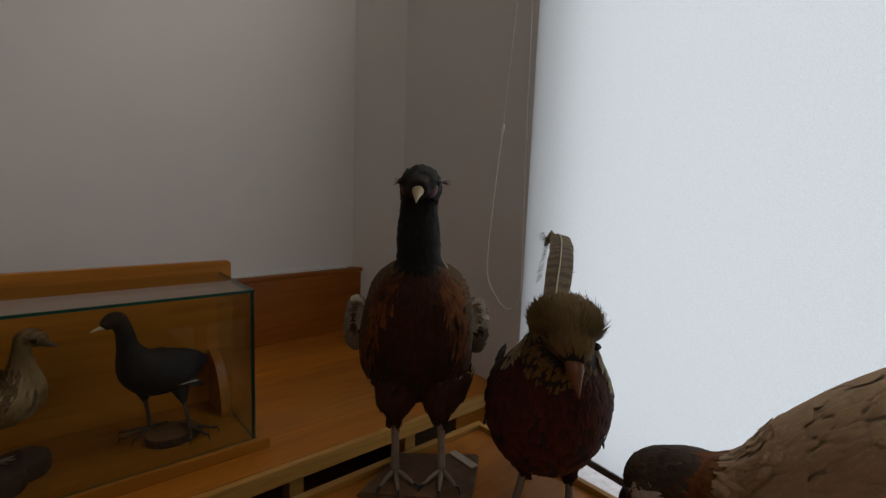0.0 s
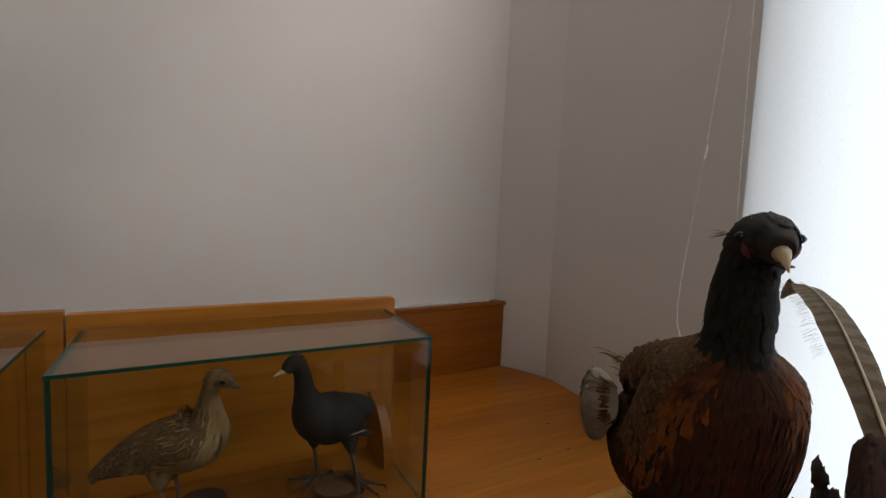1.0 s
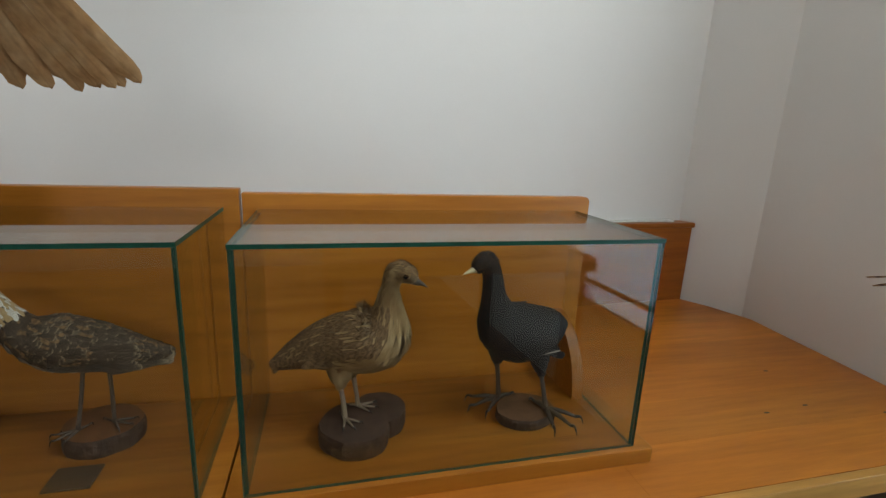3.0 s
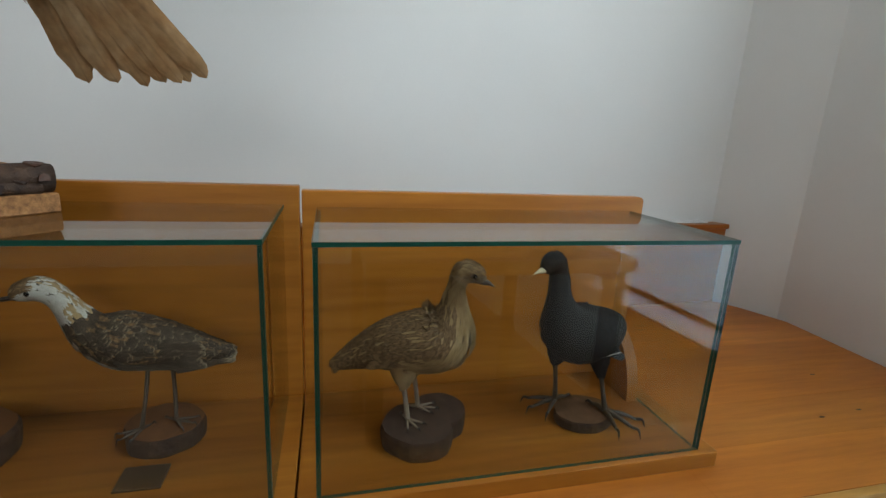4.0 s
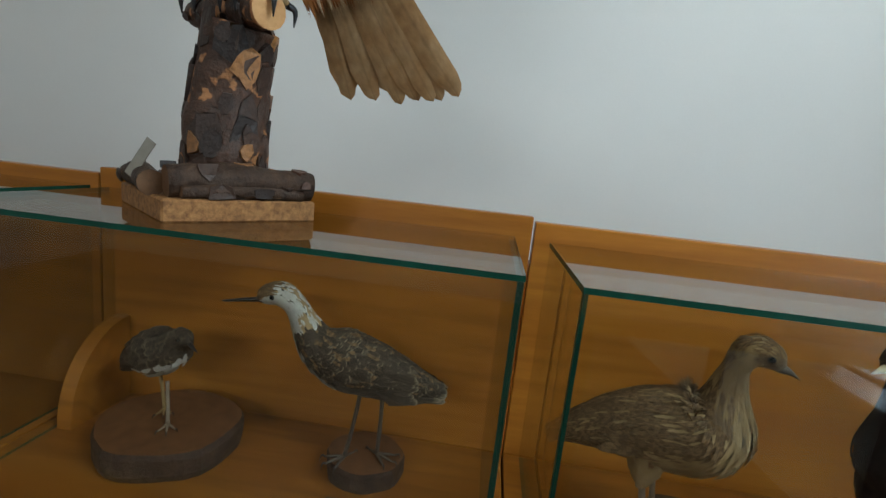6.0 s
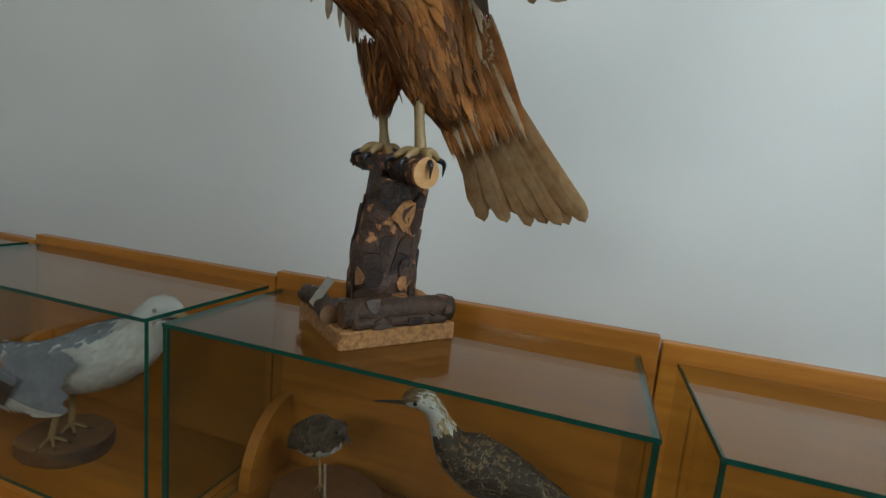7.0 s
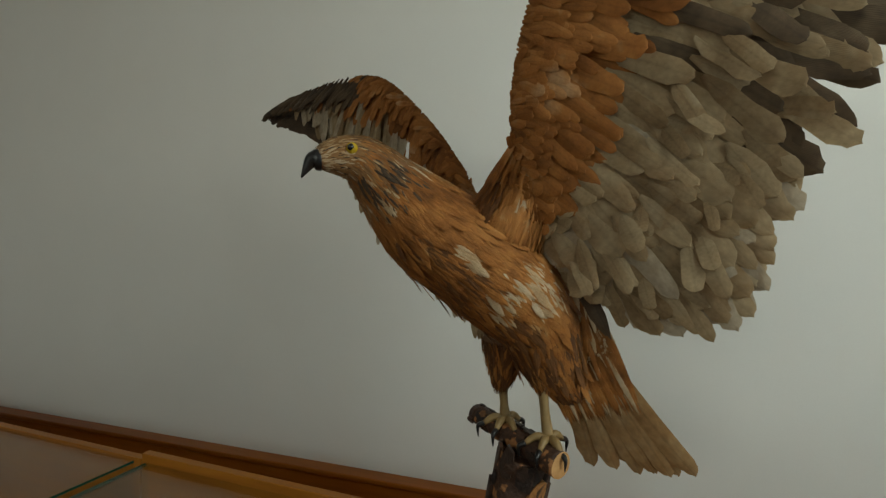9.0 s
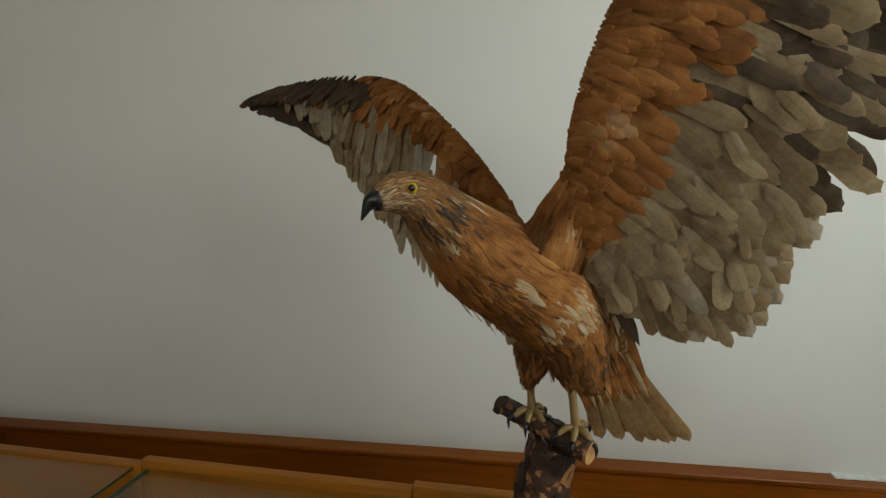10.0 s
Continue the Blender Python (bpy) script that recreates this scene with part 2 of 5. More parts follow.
M_BROWNBAR = plain("brown_bar", (0.09, 0.05, 0.035), 0.4)
M_SILL = plain("pale_sill", (0.62, 0.55, 0.53), 0.25)
M_BARK = mottled("bark", (0.018, 0.010, 0.007), (0.085, 0.045, 0.026), 55, 0.6, 1.0, 0.006)
M_CUT = mottled("cut_wood", (0.42, 0.2, 0.07), (0.6, 0.33, 0.14), 45, 0.6, 0.3)
M_DARKCUT = mottled("dark_cut_wood", (0.085, 0.04, 0.018), (0.18, 0.092, 0.045), 40, 0.6, 0.4)
M_DARKTOP = mottled("old_dark_wood", (0.035, 0.02, 0.014), (0.085, 0.05, 0.035), 50, 0.65, 0.4)
M_REDTOP = mottled("reddish_cut_wood", (0.085, 0.032, 0.012), (0.17, 0.072, 0.027), 45, 0.38, 0.3)
M_CHIP = mottled("chipboard", (0.13, 0.055, 0.018), (0.42, 0.20, 0.072), 110, 0.7, 0.5)


# ---- mesh helpers ----
def V(*a):
    return Vector(a)


def root_of(ob):
    while ob.parent:
        ob = ob.parent
    return ob


def part(name, me, mats, parent, label=""):
    """Links a bmesh or a mesh, given in world metres, as one object under a thing or a part."""
    if isinstance(me, bmesh.types.BMesh):
        bm, me = me, bpy.data.meshes.new(name)
        bm.to_mesh(me)
        bm.free()
    for m in mats if isinstance(mats, (list, tuple)) else [mats]:
        me.materials.append(m)
    me.transform(Matrix.Translation(-root_of(parent).location))
    ob = new(name, me)
    ob.parent = parent
    if label:
        ob["label"] = label
    return ob


def thing(name, at, label, category, group="", kind=""):
    ob = new(name)
    ob.empty_display_size = 0.05
    ob.location = at
    return tagged(ob, label, category, group, kind)


def solid(name, bm, mats, label, category="", group="", kind=""):
    me = bpy.data.meshes.new(name)
    bm.to_mesh(me)
    bm.free()
    for m in mats if isinstance(mats, (list, tuple)) else [mats]:
        me.materials.append(m)
    return tagged(new(name, me), label, category, group, kind)


def box(bm, a, b, bevel=0.0, mat=0):
    r = bmesh.ops.create_cube(bm, size=1)
    vs = r["verts"]
    bmesh.ops.scale(bm, vec=[abs(b[i] - a[i]) for i in range(3)], verts=vs)
    bmesh.ops.translate(bm, vec=[(a[i] + b[i]) / 2 for i in range(3)], verts=vs)
    fs = list({f for v in vs for f in v.link_faces})
    for f in fs:
        f.material_index = mat
    if bevel:
        es = list({e for v in vs for e in v.link_edges})
        bmesh.ops.bevel(bm, geom=es, offset=bevel, segments=2, affect="EDGES", profile=0.6)
    return bm


def boxed(a, b, bevel=0.002):
    return box(bmesh.new(), a, b, bevel)


def prism(pts, z0, z1, bm=None):
    bm = bm or bmesh.new()
    lo = [bm.verts.new((x, y, z0)) for x, y in pts]
    hi = [bm.verts.new((x, y, z1)) for x, y in pts]
    n = len(pts)
    bm.faces.new(lo[::-1])
    bm.faces.new(hi)
    for i in range(n):
        bm.faces.new((lo[i], lo[(i + 1) % n], hi[(i + 1) % n], hi[i]))
    bmesh.ops.recalc_face_normals(bm, faces=bm.faces)
    return bm


def spline(pts, n):
    """Points along a smooth curve through pts (tuples of any length)."""
    P = np.array(pts, float)
    P = np.vstack([2 * P[0] - P[1], P, 2 * P[-1] - P[-2]])
    out, k = [], len(pts) - 1
    for i in range(n):
        s = i / (n - 1) * k
        j = min(int(s), k - 1)
        u = s - j
        a, b, c, d = P[j:j + 4]
        out.append(0.5 * (2 * b + (c - a) * u + (2 * a - 5 * b + 4 * c - d) * u * u + (3 * b - a - 3 * c + d) * u ** 3))
    return np.array(out)


def tube(bm, pts, radii, seg=8, n=None, mat=0, rough=0.0, seed=0.0):
    """A round limb along pts with its own radius at each."""
    rows = spline([(*p, r) for p, r in zip(pts, radii)], n or (len(pts) * 3))
    rings, side = [], None
    for i, row in enumerate(rows):
        c, r = Vector(row[:3]), max(1e-4, row[3])
        t = Vector(rows[min(i + 1, len(rows) - 1)][:3]) - Vector(rows[max(i - 1, 0)][:3])
        t.normalize()
        if side is None:
            side = t.orthogonal().normalized()
        side = (side - t * side.dot(t)).normalized()
        up = t.cross(side)
        ring = []
        for k in range(seg):
            a = 2 * math.pi * k / seg
            d = side * math.cos(a) + up * math.sin(a)
            rr = r * (1 + rough * noise.noise((c + d * r) * 28 + V(seed, 0, 0)))
            ring.append(bm.verts.new(c + d * rr))
        rings.append(ring)
    for p, q in zip(rings, rings[1:]):
        for k in range(seg):
            f = bm.faces.new((p[k], p[(k + 1) % seg], q[(k + 1) % seg], q[k]))
            f.material_index, f.smooth = mat, True
    for ring, flip in ((rings[0], True), (rings[-1], False)):
        f = bm.faces.new(ring[::-1] if flip else ring)
        f.material_index = mat
    return bm


class Loft:
    """A body: rings along a spine from beak to tail, wide and high as the stations say."""

    def __init__(self, stations, side, n=26):
        self.rows = spline([(*c, w, h) for c, w, h in stations], n)
        self.side = Vector(side).normalized()
        self.n = n

    def at(self, u, a, grow=1.0):
        s = min(max(u, 0), 1) * (self.n - 1)
        j = min(int(s), self.n - 2)
        row = self.rows[j] + (self.rows[j + 1] - self.rows[j]) * (s - j)
        t = Vector(self.rows[min(j + 2, self.n - 1)][:3] - self.rows[max(j - 1, 0)][:3]).normalized()
        up = t.cross(self.side).normalized()
        return Vector(row[:3]) + self.side * (math.cos(a) * max(row[3], 1e-4) * grow) + up * (math.sin(a) * max(row[4], 1e-4) * grow)

    def mesh(self, seg=20):
        bm = bmesh.new()
        rings = [[bm.verts.new(self.at(i / (self.n - 1), 2 * math.pi * k / seg)) for k in range(seg)] for i in range(self.n)]
        for p, q in zip(rings, rings[1:]):
            for k in range(seg):
                bm.faces.new((p[k], p[(k + 1) % seg], q[(k + 1) % seg], q[k])).smooth = True
        bm.faces.new(rings[0][::-1])
        bm.faces.new(rings[-1])
        bmesh.ops.recalc_face_normals(bm, faces=bm.faces)
        return bm

    def frame_at(self, u, a):
        p = self.at(u, a)
        back = (self.at(min(1, u + 0.03), a) - self.at(max(0, u - 0.03), a)).normalized()
        out = (p - self.at(u, a, 0.3)).normalized()
        return p, back, (out - back * out.dot(back)).normalized()


def feather_mesh(name, items, soft=False):
    """One mesh of many vanes. items: base, direction, normal, length, width, curl, slot."""
    prof = ((0.0, 0.5), (0.3, 0.95), (0.55, 1.0), (0.78, 0.7), (1.0, 0.08)) if soft else ((0.0, 0.25), (0.25, 0.82), (0.55, 1.0), (0.80, 1.0), (0.90, 0.88), (0.955, 0.68), (0.985, 0.44), (1.0, 0.16))
    verts, faces, uvs, mats = [], [], [], []
    for base, d, nrm, L, W, curl, slot in items:
        d = Vector(d).normalized()
        nrm = (Vector(nrm) - d * d.dot(Vector(nrm))).normalized()
        s = d.cross(nrm)
        o = len(verts)
        skew, bow = random.uniform(-0.12, 0.12), random.uniform(-0.035, 0.035) if W > 0.019 else 0
        for v, w in prof:
            w2 = w * random.uniform(0.88, 1.08)
            wear = (random.uniform(0.78, 1.08), 1, random.uniform(0.78, 1.08)) if W > 0.019 and v > 0.5 else (1, 1, 1)
            mid = Vector(base) + d * (L * v) - nrm * (curl * L * v * v) + s * (skew * W * v + bow * L * v * v)
            for k in (-1, 0, 1):
                verts.append(mid + s * (k * W * 0.5 * w2 * wear[k + 1]) - nrm * (abs(k) * W * 0.08) - d * (abs(k) * W * 0.06 * v))
        for i in range(len(prof) - 1):
            for k in range(2):
                a = o + i * 3 + k
                faces.append((a, a + 1, a + 4, a + 3))
                v0, v1 = prof[i][0], prof[i + 1][0]
                uvs += [(k / 2, v0), ((k + 1) / 2, v0), ((k + 1) / 2, v1), (k / 2, v1)]
                mats.append(slot)
    me = bpy.data.meshes.new(name)
    me.from_pydata(verts, [], faces)
    layer = me.uv_layers.new(name="UVMap")
    layer.data.foreach_set("uv", np.array(uvs, dtype=np.float32).ravel())
    me.polygons.foreach_set("material_index", mats)
    me.polygons.foreach_set("use_smooth", [True] * len(faces))
    me.update()
    return me


def coat(loft, count, L, W, slot_of, u0=0.05, u1=0.98, lift=0.12, curl=0.12, a0=0.0, a1=2 * math.pi, size_of=None):
    """Feathers all over a body, laid backwards like tiles."""
    items = []
    for i in range(count):
        u = u0 + (u1 - u0) * ((i + random.random()) / count)
        a = a0 + (a1 - a0) * random.random()
        p, back, out = loft.frame_at(u, a)
        k = random.uniform(0.75, 1.2) * (size_of(u) if size_of else 1)
        d = back + out * random.uniform(lift * 0.3, lift) + out.cross(back) * random.uniform(-0.25, 0.25)
        items.append((p - back * (L * 0.35 * k) + out * 0.0015, d, out, L * k, W * k, curl, slot_of(u, a)))
    return items


def eye_ball(bm, c, r, n, mats=(0, 1)):
    n = Vector(n).normalized()
    for rr, off, mat in ((r, 0, mats[0]), (r * 0.62, r * 0.55, mats[1])):
        res = bmesh.ops.create_uvsphere(bm, u_segments=14, v_segments=10, radius=rr)
        bmesh.ops.translate(bm, vec=Vector(c) + n * off, verts=res["verts"])
        for f in {f for v in res["verts"] for f in v.link_faces}:
            f.material_index, f.smooth = mat, True
    return bm


# ---- the room ----
def on_right(y, off=0.0):
    """x of the window wall's face at y; off: metres into the room."""
    return 1.292 - 0.095 * (2.24 - y) - off


def back_y(x, off=0.0):
    return 2.475 + 0.045 * (x - 1.158) - off


solid("floor", boxed((-4.8, -2.8, -0.1), (2.0, 2.9, 0.0), 0), M_FLOOR, "dark brown wooden floor of the room", kind="structure")
solid("ceiling", boxed((-4.8, -2.8, 3.3), (2.0, 2.9, 3.4), 0), M_CEIL, "plain white ceiling", kind="structure")
WX0 = -4.6
solid("wall_north", prism([(WX0, back_y(WX0)), (1.158, 2.475), (1.28, 2.60), (1.28, 2.8), (WX0, 2.8)], 0, 3.3), M_WALL,
      "white painted wall behind the display counter", kind="structure")
solid("wall_corner", prism([(1.158, 2.475), (1.292, 2.24), (1.60, 2.24), (1.60, 2.60), (1.28, 2.60)], 0, 3.3), M_WALL,
      "short slanting white wall in the corner", kind="structure")
WY0, WY1, WZ0, WZ1 = 1.388, 0.10, 0.62, 2.45
TH = 0.22


def right_wall(bm, y0, y1, z0, z1):
    return prism([(on_right(y0), y0), (on_right(y1), y1), (on_right(y1) + TH, y1), (on_right(y0) + TH, y0)], z0, z1, bm)


bm = bmesh.new()
right_wall(bm, 2.24, WY0, 0, 3.3)
right_wall(bm, WY1, -2.6, 0, 3.3)
right_wall(bm, WY0, WY1, 0, WZ0)
# gap left above the window, made up for the added upper fill lamp
right_wall(bm, WY0, WY1, WZ1, 2.56)
right_wall(bm, WY0, WY1, 3.16, 3.3)
solid("wall_east", bm, M_WALL, "white painted wall with a wide window", kind="structure")
solid("wall_west", boxed((WX0 - 0.2, -2.8, 0), (WX0, 2.8, 3.3), 0), M_WALL, "plain white wall", kind="structure")
# unseen wall; its high opening is made up for the south fill lamp
bm = bmesh.new()
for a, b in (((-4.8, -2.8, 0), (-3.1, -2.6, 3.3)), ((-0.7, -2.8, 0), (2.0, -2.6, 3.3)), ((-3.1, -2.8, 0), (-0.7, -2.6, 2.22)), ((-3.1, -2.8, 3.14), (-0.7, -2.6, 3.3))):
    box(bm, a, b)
solid("wall_south", bm, M_WALL, "plain white wall opposite the counter, with an opening added for a fill lamp", kind="structure")

# window frame and sill
win = thing("window_1", (on_right(0), 0, WZ0), "wide window behind a drawn roller blind", "window", kind="structure")


def right_bar(y0, y1, z0, z1, o0, o1, bm=None):
    """A bar that follows the window wall; o0, o1: how far it stands into the room."""
    return prism([(on_right(y0, o0), y0), (on_right(y1, o0), y1), (on_right(y1, o1), y1), (on_right(y0, o1), y0)], z0, z1, bm)


part("window_sill", right_bar(1.36, 0.06, WZ0 - 0.03, WZ0 + 0.004, 0.075, -0.2), M_SILL, win, "pale window sill")
bm = bmesh.new()
right_bar(WY0, WY0 - 0.05, WZ0 + 0.01, WZ1, -0.15, -0.20, bm)
right_bar(WY1 + 0.05, WY1, WZ0 + 0.01, WZ1, -0.15, -0.20, bm)
part("window_frame", bm, M_WHITE, win)

# roller blind with its chain
blind = thing("roller_blind", (on_right(0.7, 0.02), 0.7, 0.70), "white translucent roller blind, drawn down over the window", "blind")
bm = bmesh.new()
ys, zs = [1.402 - 0.0815 * i for i in range(17)], [0.70 + 0.1 * i for i in range(19)]
grid = [[bm.verts.new((on_right(y, 0.014), y, z)) for z in zs] for y in ys]
for a, b in zip(grid, grid[1:]):
    for k in range(len(zs) - 1):
        bm.faces.new((a[k], a[k + 1], b[k + 1], b[k])).smooth = True
part("fabric", bm, M_BLIND, blind)
part("bottom_bar", right_bar(1.403, 0.055, 0.680, 0.700, 0.020, 0.008), M_BROWNBAR, blind, "brown bottom bar")
bm = bmesh.new()
tube(bm, [(on_right(1.39, 0.045), 1.39, 2.52), (on_right(0.08, 0.045), 0.08, 2.52)], [0.03, 0.03], 14, 4)
part("roller", bm, M_WHITE, blind)
chain_pts = spline([(1.186, 1.430, 2.50), (1.186, 1.421, 2.08), (1.186, 1.412, 1.60), (1.186, 1.400, 1.22), (1.184, 1.405, 1.12), (1.182, 1.446, 1.075), (1.180, 1.50, 1.105),
                    (1.178, 1.552, 1.20), (1.176, 1.535, 1.45), (1.174, 1.508, 1.69), (1.178, 1.478, 2.09), (1.18, 1.45, 2.50)], 420)
bm = bmesh.new()
for i, p in enumerate(chain_pts):
    r = bmesh.ops.create_icosphere(bm, subdivisions=1, radius=0.0027)
    bmesh.ops.translate(bm, vec=Vector(p), verts=r["verts"])
tube(bm, [tuple(p) for p in chain_pts[::12]], [0.0008] * len(chain_pts[::12]), 5, 180)
part("bead_chain", bm, M_WHITE, blind, "white bead chain hanging in a loop")
bm = bmesh.new()
tube(bm, [(1.174, 1.511, 1.672), (1.174, 1.508, 1.69), (1.174, 1.505, 1.708)], [0.004, 0.006, 0.004], 10, 8)
part("chain_connector", bm, M_WHITE, blind)

# ---- the counter ----
CZ = 0.768
counter = thing("display_counter", (0, 1.9, 0), "lacquered pine counter along the wall, with open shelves below", "counter")
top = [(WX0 + 0.02, 1.497), (on_right(1.497, 0.004), 1.497), (1.288, 2.236), (1.154, 2.468), (WX0 + 0.02, back_y(WX0) - 0.005)]
part("top_support", prism(top, CZ - 0.040, CZ - 0.006), M_SHADEWOOD, counter)
part("front_edge", boxed((WX0 + 0.02, 1.478, CZ - 0.046), (on_right(1.48, 0.004), 1.497, CZ), 0.003), M_FASCIA, counter, "pale pine edge strip")


# glued pine boards of the top, seven rows along the counter
edges = [1.4975 + i * 0.1395 for i in range(8)]
for i, (ya, yb) in enumerate(zip(edges, edges[1:])):
    cuts = [WX0 + 0.02, -3.1 + 0.4 * (i % 3), -1.3 + 0.35 * ((i * 2) % 3), 0.35 - 0.3 * (i % 2), 2.0]
    for xa, xb in zip(cuts, cuts[1:]):
        if xb > 1.2:
            lim = lambda y: on_right(y, 0.004) if y < 2.236 else 1.292 - 0.004 - 0.57 * (y - 2.236)
            q = [(xa + 0.0004, ya), (lim(ya), ya), (lim(yb), yb), (xa + 0.0004, yb)]
        else:
            q = [(xa + 0.0004, ya), (xb, ya), (xb, yb), (xa + 0.0004, yb)]
        q = [(x, min(y, back_y(x, 0.0015)) - (0.0004 if k > 1 else 0)) for k, (x, y) in enumerate(q)]
        part("board", prism(q, CZ - 0.0055, CZ), M_COUNTER, counter)


def knot(bm, x, y):
    r = bmesh.ops.create_circle(bm, cap_ends=True, segments=9, radius=0.0055)
    for v in r["verts"]:
        v.co = Vector((x + v.co.x * 1.5, y + v.co.y * 0.6, CZ + 0.0008))


M_KNOT = plain("knot_brown", (0.06, 0.02, 0.008), 0.4)
for x, y in ((0.795, 1.69), (0.98, 1.86), (0.92, 1.70), (1.09, 1.64), (0.62, 2.0), (-0.2, 1.54), (-1.4, 1.55)):
    bm = bmesh.new()
    knot(bm, x, y)
    part("knot", bm, M_KNOT, counter, "small dark knot")
xs = [WX0 + 0.05, -3.4, -2.2, -1.15, -0.35, 0.45, 0.825]
for x in xs:
    part("post", boxed((x - 0.02, 1.515, 0.0), (x + 0.02, 1.56, CZ - 0.04)), M_FASCIA, counter)
# shelf and rear panel: recess shade is in the wood colour
part("shelf", boxed((WX0 + 0.02, 1.57, 0.30), (1.16, 2.20, 0.325)), M_SHADEWOOD, counter)
part("rear_panel", boxed((WX0 + 0.02, 2.19, 0.0), (1.25, 2.205, CZ - 0.04)), M_SHADEWOOD, counter, "rear panel, its wood darkened for the shade below the top")
part("side_panel", boxed((1.042, 1.535, 0.0), (on_right(1.55, 0.01), 1.55, CZ - 0.04)), M_COUNTER, counter, "pine end panel")

# wainscot panel against the wall, with its cap
wain = thing("wainscot_panel", (0, back_y(0), CZ), "reddish pine panel with a moulded cap along the wall above the counter", "panel", kind="structure")
PX = 1.178
for x0, x1 in ((WX0 + 0.02, -2.9), (-2.897, -0.9), (-0.897, PX)):
    part("board", prism([(x0, back_y(x0, 0.052)), (x1, back_y(x1, 0.052)), (x1, back_y(x1, 0.001)), (x0, back_y(x0, 0.001))], CZ + 0.001, 1.058), M_PANEL, wain)
bm = prism([(WX0 + 0.02, back_y(WX0, 0.060)), (PX + 0.008, back_y(PX, 0.060)), (PX + 0.008, back_y(PX, -0.004)), (WX0 + 0.02, back_y(WX0, 0.001))], 1.059, 1.078)
bmesh.ops.bevel(bm, geom=list(bm.edges), offset=0.005, segments=3, affect="EDGES", profile=0.5)
part("cap", bm, M_PANEL, wain)
bm = bmesh.new()
for i in range(24):
    x = 0.1 + i * 0.042
    y = back_y(x, 0.012)
    h = 0.003 + 0.003 * noise.noise((x * 9, 0, 0))
    box(bm, (x, y - 0.012 - h, 1.0775), (x + 0.043, y + 0.014, 1.080 + h), 0)
part("filler_line", bm, M_WHITE, wain, "crumbly white filler along the cap")


# ---- glass cases ----
def pane(a, b, axis):
    """A glass plate: its two faces clear, its rim green."""
    bm = boxed(a, b, 0)
    for f in bm.faces:
        f.material_index = 0 if abs(f.normal[axis]) > 0.9 or f.normal[1] > 0.9 else 1
    return bm


def back_board(x0, x1, y0, y1, z0, z1, rounded):
    """A pine board with eased edges; an end board has a rounded upper corner."""
    pts = [(x0, z0), (x1, z0)]
    if rounded:
        pts += [(x1 - 0.012 + 0.012 * math.cos(t), z1 - 0.012 + 0.012 * math.sin(t)) for t in np.linspace(0, math.pi / 2, 7)]
    else:
        pts.append((x1, z1))
    pts.append((x0, z1))
    bm = bmesh.new()
    near, far = [bm.verts.new((x, y0, z)) for x, z in pts], [bm.verts.new((x, y1, z)) for x, z in pts]
    bm.faces.new(near)
    bm.faces.new(far[::-1])
    for i in range(len(pts)):
        j = (i + 1) % len(pts)
        bm.faces.new((near[i], far[i], far[j], near[j]))
    bmesh.ops.recalc_face_normals(bm, faces=bm.faces)
    bmesh.ops.bevel(bm, geom=list(bm.edges), offset=0.0025, segments=2, affect="EDGES", profile=0.6)
    return bm


def case(x0, x1, bx0, bx1, ztop, zback, label, left_bracket=False, right_bracket=False):
    yf, yb, g = 1.603, 1.908, 0.007
    zb = 0.800
    c = thing("display_case", ((x0 + x1) / 2, 1.75, CZ), label, "display case", "glass display cases on the counter")
    part("base_board", boxed((bx0, 1.592, CZ), (bx1, 1.934, zb), 0.002), M_CASE, c)
    # thin sheet over the base board; its darker colour is painted shade
    part("floor_panel", boxed((x0 + g + 0.001, yf + g + 0.001, zb - 0.002), (x1 - g - 0.001, yb, zb + 0.0005), 0), M_CASESHADE, c, "thin pine sheet, darkened to stand for shade on the case floor")
    part("back_board", back_board(bx0, bx1, yb + 0.001, 1.934, zb + 0.0005, zback, right_bracket), M_CASE, c)
    panes = (("front_pane", pane((x0, yf, zb), (x1, yf + g, ztop), 1)),
             ("side_pane", pane((x0, yf + g + 0.0005, zb), (x0 + g, yb, ztop), 0)),
             ("side_pane", pane((x1 - g, yf + g + 0.0005, zb), (x1, yb, ztop), 0)),
             ("top_pane", pane((x0 - 0.001, yf - 0.001, ztop + 0.0005), (x1 + 0.001, yb, ztop + g + 0.0005), 2)))
    for n, bm in panes:
        p = part(n, bm, [M_GLASS, M_GEDGE], c, "clear glass with a green edge")
        p.visible_shadow = False
    for want, xa in ((left_bracket, x0 + g + 0.004), (right_bracket, x1 - g - 0.030)):
        if want:
            pts = [(yb - 0.001, zb)] + [(yb - 0.135 * math.cos(t), zb + 0.165 * math.sin(t)) for t in np.linspace(0, math.pi / 2, 14)]
            bm = bmesh.new()
            lo = [bm.verts.new((xa, y, z)) for y, z in pts]
            hi = [bm.verts.new((xa + 0.026, y, z)) for y, z in pts]
            bm.faces.new(lo)
            bm.faces.new(hi[::-1])
            for i in range(len(pts)):
                j = (i + 1) % len(pts)
                bm.faces.new((lo[i], hi[i], hi[j], lo[j]))
            bmesh.ops.recalc_face_normals(bm, faces=bm.faces)
            part("bracket", bm, M_CASE, c, "quarter-round wooden bracket")
    return c


case(-0.317, 0.374, -0.346, 0.409, 1.196, 1.235, "glass case with a pine back holding two stuffed birds", False, True)
case(-1.125, -0.380, -1.145, -0.350, 1.200, 1.243, "glass case with a pine back holding two waders", True, False)
case(-1.925, -1.165, -1.945, -1.149, 1.200, 1.231, "glass case with a pine back holding a gull", True, False)
